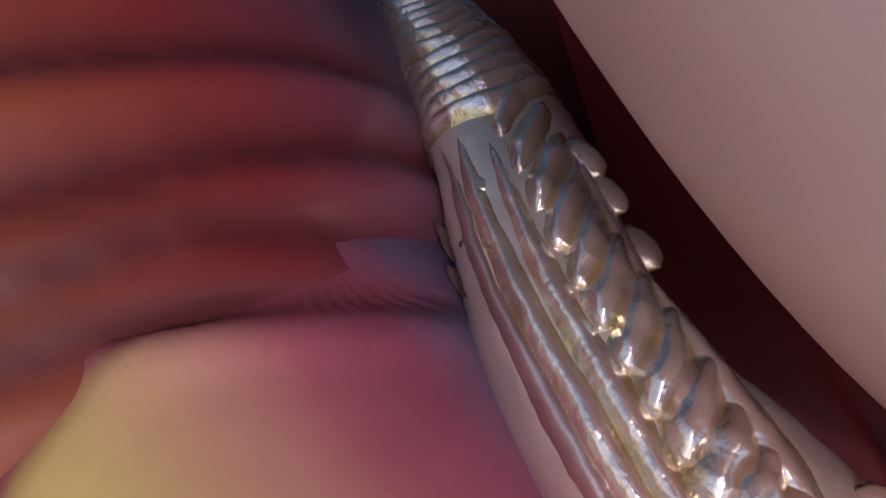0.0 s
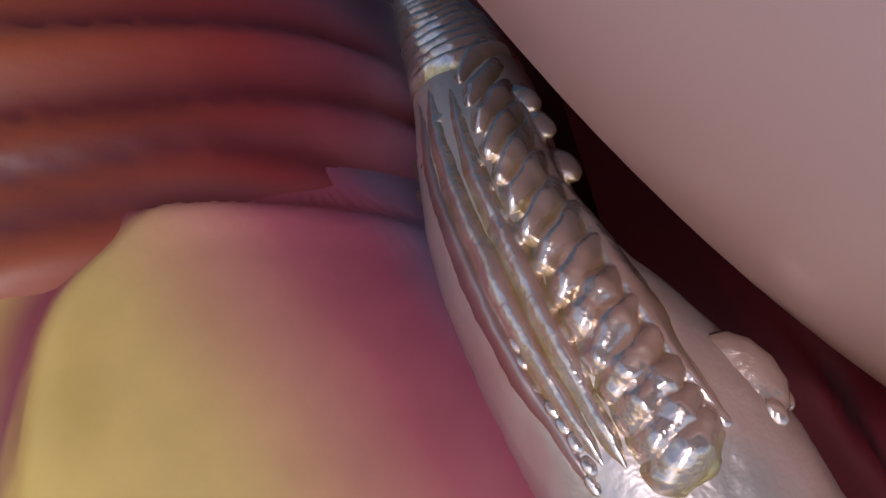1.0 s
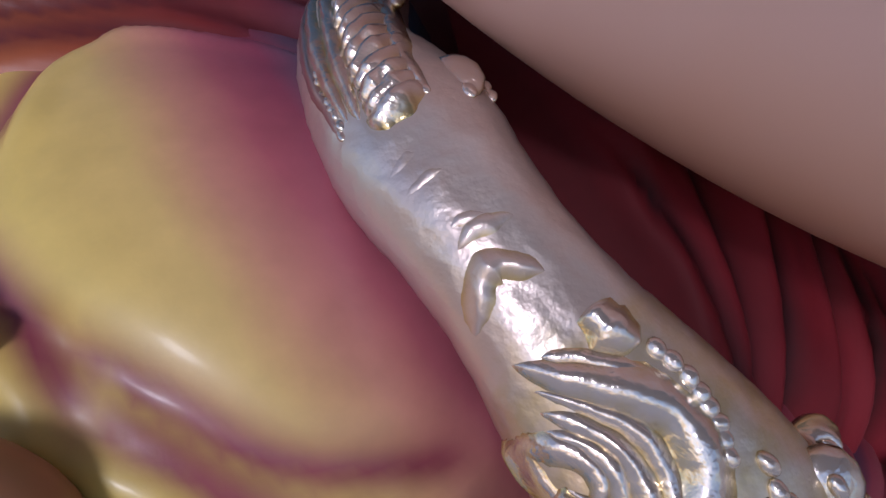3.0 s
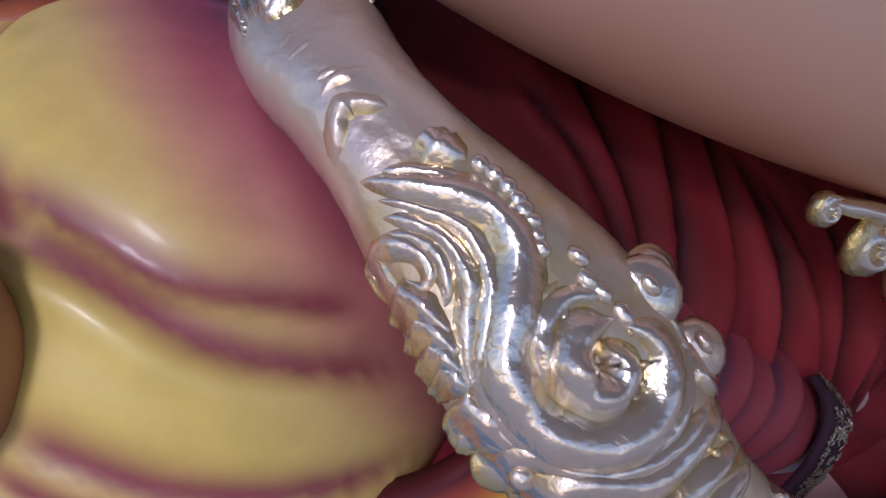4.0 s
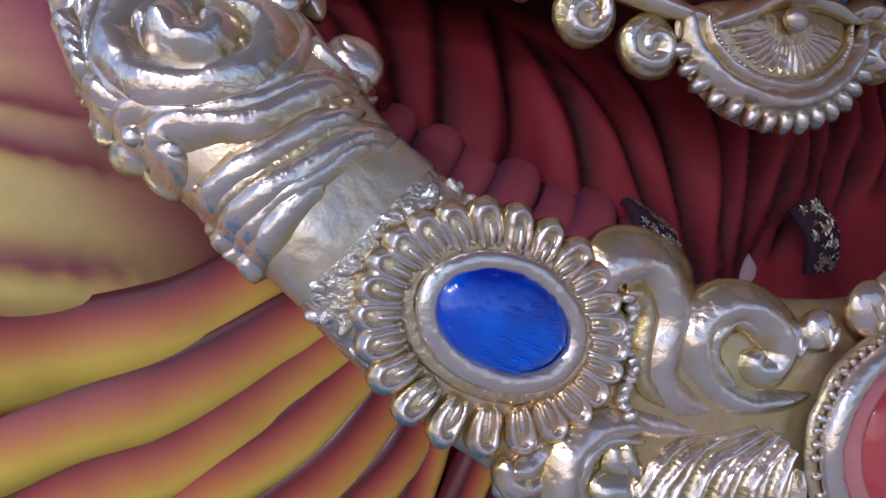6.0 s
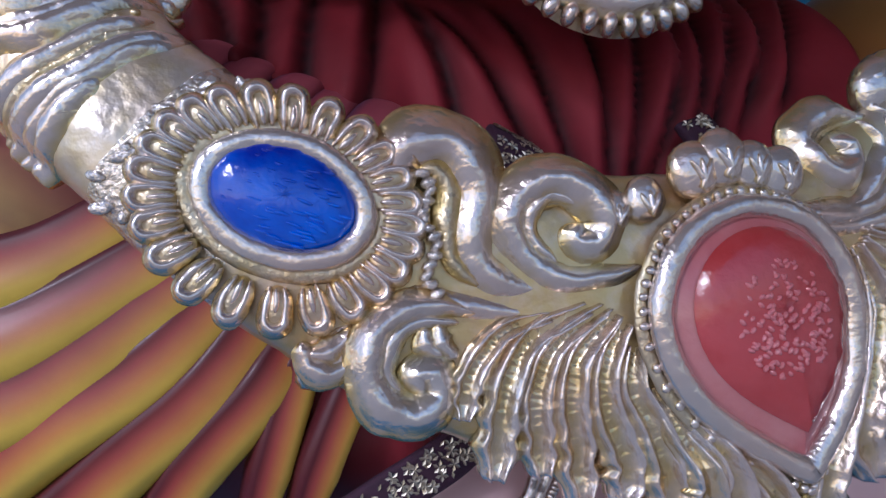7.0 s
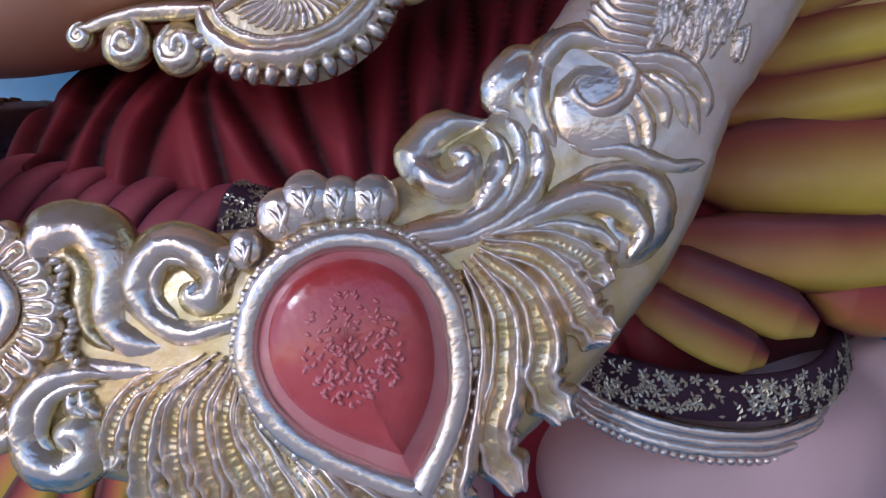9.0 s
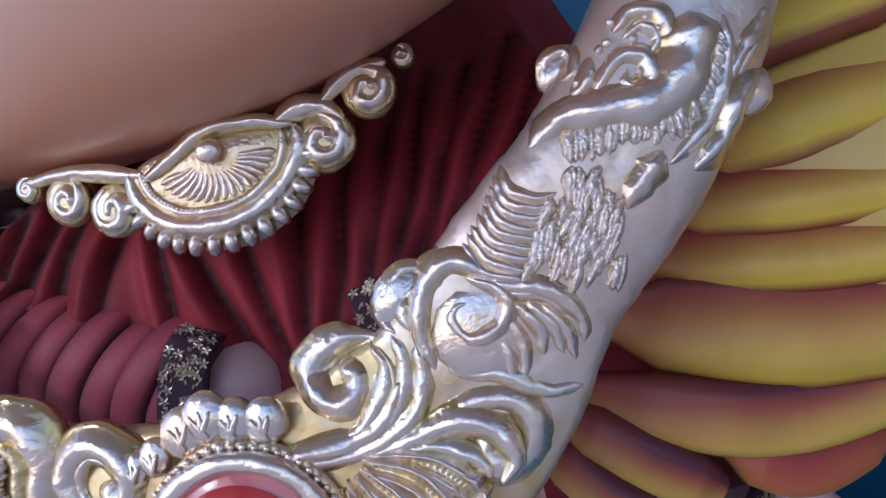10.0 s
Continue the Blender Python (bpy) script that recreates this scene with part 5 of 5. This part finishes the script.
strand([(11.72, -0.31), (11.87, -0.29), (12, -0.31), (12.12, -0.31)], 0.0075, SILVER, garland, "horn", flat=0.75, taper=(0.4, 1, 1.1, 0.4))
strand([(12.21, 0.54), (12.36, 0.55), (12.5, 0.49), (12.54, 0.29), (12.47, 0.11), (12.37, 0.14), (12.37, 0.32), (12.45, 0.37)], 0.0062, SILVER, garland, "scroll", count=50)
strand([(12.61, 0.64), (12.75, 0.61), (12.78, 0.33), (12.67, 0.1), (12.53, 0.1)], 0.0062, SILVER, garland, "scroll", count=50)
strand([(12.59, 0.54), (12.69, 0.44), (12.66, 0.24), (12.56, 0.22)], 0.0045, SILVER, garland, "leaf_rib")
for s, u in ((12.35, 1),):
    knob(s, u, 0.016, SILVER, garland, "lobe", (1.3, 1.0, 0.6), -0.005)
strand([(12.2, 1), (12.35, 1.15), (12.47, 1.04), (12.34, 0.86), (12.25, 0.91)], 0.0055, SILVER, garland, "scroll", count=50)
strand([(12.18, 0.73), (12.3, 0.69), (12.45, 0.77)], 0.0055, SILVER, garland, "leaf_rib")
for s, u in ((12.67, 0.72), (12.61, 0.44), (12.75, 0.42), (12.71, 0.25), (12.5, 0.7), (12.46, 0.25), (12.26, 0.74), (12.55, 0.66)):
    knob(s, u, 0.0036, HAMMERED, garland, "nugget")
rh = random.Random(11)


def hair(s, u, along, across):
    """One fine strand of the moulded mane."""
    strand([(s, u), (s + along * 0.5 + rh.uniform(-0.02, 0.02), u + across * 0.5 + rh.uniform(-0.03, 0.03)), (s + along, u + across)],
           rh.uniform(0.0022, 0.0037), HAMMERED, garland, "feather", count=10, flat=1.2, lift=0.001)


for k in range(70):
    p, q = rh.uniform(0, 1.45), rh.random()
    hair(11.46 + 0.25 * p - 0.36 * q, 0.48 - 0.5 * p - 0.38 * q, rh.uniform(-0.28, -0.16), rh.uniform(-0.2, -0.06))
for k in range(26):
    p, q = rh.random(), rh.random()
    hair(11.76 + 0.14 * p - 0.16 * q, 0.40 - 0.34 * p - 0.15 * q, rh.uniform(-0.2, -0.12), rh.uniform(-0.18, -0.08))
for k in range(48):
    s, u = smooth_curve([(11.96, 0.60), (12.14, 0.27), (12.28, -0.04), (12.42, -0.25), (12.60, -0.31), (12.78, -0.29)], 48)[k]
    q = k / 47
    hair(s, u, -0.20 + 0.16 * q + rh.uniform(-0.04, 0.02), -0.17 + 0.05 * math.sin(q * 6) + rh.uniform(-0.06, 0.03))

# ---- belt ornament ----
belt = empty("belt_ornament", (0, 0, 0), "crescent-shaped pearl-silver belt ornament under the belly", "ornament")
BY = 0.100
arc = [(0.088 * math.cos(a) - 0.004, 1.330 + 0.068 * math.sin(a)) for a in np.linspace(math.pi * 0.98, math.pi * 2.02, 40)]
plate_o = [(0.100 * math.cos(a) - 0.002, 0.086 * math.sin(a) if math.sin(a) < 0 else 0.030 * math.sin(a)) for a in np.linspace(0, 2 * math.pi, 50, endpoint=False)]
gem_mesh("plate", (0, BY + 0.02, 1.325), plate_o, 0.020, GOLDWASH, belt)
relief(arc, 0.0085, SILVER, belt, "crescent", BY - 0.002, taper=(0.7, 1, 0.7), count=60)
relief([(x * 0.84 - 0.001, 1.330 + (z - 1.330) * 0.80) for x, z in arc], 0.0035, SILVER, belt, "crescent", BY - 0.002, taper=(0.7, 1, 0.7), count=60)
relief([(-0.080, 1.322), (-0.04, 1.336), (0.0, 1.352), (0.045, 1.348), (0.082, 1.334)], 0.006, SILVER, belt, "crescent", BY - 0.002)
lump((0.000, BY - 0.006, 1.331), (0.013, 0.008, 0.011), SILVER, belt, "boss")
for k in range(17):
    a = math.pi * (1.10 + 0.80 * k / 16)
    x, z = math.cos(a), math.sin(a)
    relief([(0.022 * x, 1.326 + 0.014 * z), (0.042 * x + 0.003, 1.328 + 0.031 * z), (0.062 * x, 1.330 + 0.046 * z)], 0.0027, SILVER, belt, "feather", BY + 0.001, taper=(0.4, 1, 0.6))
for k in range(40):
    a = math.pi * (1.04 + 0.92 * k / 39)
    lump((0.072 * math.cos(a) - 0.003, BY - 0.002, 1.330 + 0.053 * math.sin(a)), (0.0022, 0.002, 0.0022), SILVER, belt, "bead")
for k in range(15):
    a = math.pi * (1.10 + 0.80 * k / 14)
    lump((0.100 * math.cos(a) - 0.003, BY + 0.004, 1.330 + 0.086 * math.sin(a)), (0.0115, 0.010, 0.0072), SILVER, belt, "petal", math.degrees(a))
for x, z, r, st, hd in ((-0.122, 1.308, 0.023, 100, 1), (-0.178, 1.334, 0.022, 60, -1), (-0.228, 1.360, 0.012, 60, 1), (0.106, 1.312, 0.024, 90, -1), (0.158, 1.346, 0.021, 110, -1), (0.196, 1.368, 0.009, 100, -1)):
    lump((x, BY + 0.008, z), (r * 1.25, 0.010, r * 1.25), GOLDWASH, belt, "boss")
    plane_scroll(x, z, r, 1.35, st, hd, r * 0.27, belt, y=BY - 0.001)
relief([(0.060, 1.338), (0.085, 1.348), (0.110, 1.344), (0.130, 1.325)], 0.008, SILVER, belt, "scroll", BY)
relief([(-0.236, 1.367), (-0.170, 1.360), (-0.108, 1.340), (-0.072, 1.327)], 0.006, SILVER, belt, "scroll", BY)
relief([(0.11, 1.345), (0.145, 1.366), (0.18, 1.366)], 0.006, SILVER, belt, "scroll", BY)

# ---- feet, hems and anklets ----
def hem(points, half, centre, label):
    """A velvet band with embroidered sprigs that follows the ankle."""
    thing = empty("embroidered_hem", (0, 0, 0), label, "trim", "embroidered hems")
    p = smooth_curve(points, 40)
    out = p - np.asarray(centre)
    t = unit(np.gradient(p, axis=0))
    out = unit(out - t * (out * t).sum(1, keepdims=True))
    side = unit(np.cross(t, out))
    v, f, uv = sweep(p, side, out, np.full(40, half), np.full(40, 0.006), 14, 0.5)
    mesh_object("band", v, f, VELVET, thing)
    r = random.Random(len(points) * 7 + int(half * 1e4))
    length = np.linalg.norm(np.diff(p, axis=0), axis=1).sum()
    for k in range(int(length * half * 42000)):
        i = r.randrange(1, 39)
        o = r.uniform(-0.82, 0.82) * half
        c = p[i] + side[i] * o + out[i] * 0.0062 + t[i] * r.uniform(-0.5, 0.5) * length / 40
        verts, fc = [], []
        if k % 3 == 0:
            n, rad = 5, 0.0036
            for j in range(n):
                a = 2 * math.pi * j / n + k
                d = t[i] * math.cos(a) + side[i] * math.sin(a)
                e = np.cross(out[i], d)
                b = len(verts)
                verts += [c, c + d * rad + e * rad * 0.45 + out[i] * 0.001, c + d * rad * 1.7, c + d * rad - e * rad * 0.45 + out[i] * 0.001]
                fc.append((b, b + 1, b + 2, b + 3))
            mesh_object("flower", verts, fc, THREAD, thing, smooth=False)
        else:
            a = r.uniform(0, 6.28)
            d = t[i] * math.cos(a) + side[i] * math.sin(a)
            e = np.cross(out[i], d)
            verts = [c - d * 0.003, c + e * 0.0014 + out[i] * 0.0012, c + d * 0.0034, c - e * 0.0014 + out[i] * 0.0012]
            mesh_object("sequin", verts, [(0, 1, 2, 3)], THREAD, thing, smooth=False)
    return thing


def anklet(points, centre, label, strands, beads):
    thing = empty("anklet", (0, 0, 0), label, "jewellery", "anklets")
    p = smooth_curve(points, 44)
    t = unit(np.gradient(p, axis=0))
    out = p - np.asarray(centre)
    out = unit(out - t * (out * t).sum(1, keepdims=True))
    side = unit(np.cross(t, out))
    for o, r in strands:
        v, f, uv = sweep(p + side * o, side, out, np.full(44, r), np.full(44, r), 10)
        mesh_object("band", v, f, SILVER, thing)
    for k in range(44):
        q = p[k] + side[k] * beads + out[k] * 0.002
        v, f = ellipsoid(q, (0.0042, 0.0042, 0.0042), 7, 10)
        mesh_object("bead", v, f, SILVER, thing)
    return thing


FOOT_R, FOOT_L = (0.32, 0.34, 0.90), (-0.16, 0.36, 0.92)
hem([(0.17, 0.19, 0.925), (0.20, 0.145, 0.905), (0.25, 0.122, 0.880), (0.315, 0.122, 0.862), (0.375, 0.142, 0.858), (0.425, 0.185, 0.872), (0.452, 0.25, 0.900)], 0.021, FOOT_R, "plum velvet hem band with silver floral embroidery at the ankle")
anklet([(0.155, 0.20, 0.905), (0.19, 0.158, 0.870), (0.245, 0.140, 0.838), (0.312, 0.142, 0.818), (0.37, 0.162, 0.818), (0.41, 0.20, 0.835)], FOOT_R, "pearl-silver beaded anklet round the pink foot", ((-0.010, 0.006), (0.0, 0.005), (0.010, 0.0055)), 0.017)
hem([(-0.315, 0.185, 0.838), (-0.285, 0.160, 0.848), (-0.237, 0.142, 0.874), (-0.185, 0.140, 0.898), (-0.14, 0.150, 0.93)], 0.020, FOOT_L, "plum velvet hem band with silver floral embroidery on the foot")
anklet([(-0.27, 0.27, 0.715), (-0.20, 0.19, 0.775), (-0.160, 0.158, 0.800), (-0.125, 0.145, 0.835), (-0.100, 0.150, 0.872)], (-0.16, 0.36, 0.80), "pearl-silver beaded anklet across the pink foot", ((-0.008, 0.006), (0.002, 0.005)), 0.011)
hem([(-0.094, 0.178, 1.168), (-0.100, 0.148, 1.148), (-0.112, 0.140, 1.103), (-0.126, 0.146, 1.056)], 0.026, (-0.11, 0.24, 1.15), "plum velvet hem band with silver embroidery on a pleated cuff")
hem([(0.093, 0.168, 1.172), (0.100, 0.153, 1.140), (0.106, 0.160, 1.105)], 0.020, (0.10, 0.26, 1.13), "plum velvet hem band with silver embroidery behind the pendant")

# ---- brown lump beside the knee ----
BROWN = plain("brown_lump_paint", (0.42, 0.19, 0.09), 0.4, 6, 0.7, 0.03)
# Plain lump in place of an unidentified brown shape, no known figure.
v, f = ellipsoid((-0.872, 0.250, 1.232), (0.095, 0.060, 0.105), 30, 44)
tagged(mesh_object("figurine", v, f, BROWN), "rounded brown painted lump against the yellow knee", "figurine")
trim = empty("scroll_ornament", (0, 0, 0), "pale pink moulded scroll ornament beside the yellow knee", "ornament")
for x, z, r, st in ((-0.846, 1.318, 0.018, 40), (-0.852, 1.283, 0.017, 120), (-0.878, 1.345, 0.018, 200)):
    plane_scroll(x, z, r, 1.3, st, 1, r * 0.32, trim, y=0.325, mat=ROSE)
    lump((x, 0.338, z), (r * 1.3, 0.016, r * 1.3), ROSE, trim, "boss")
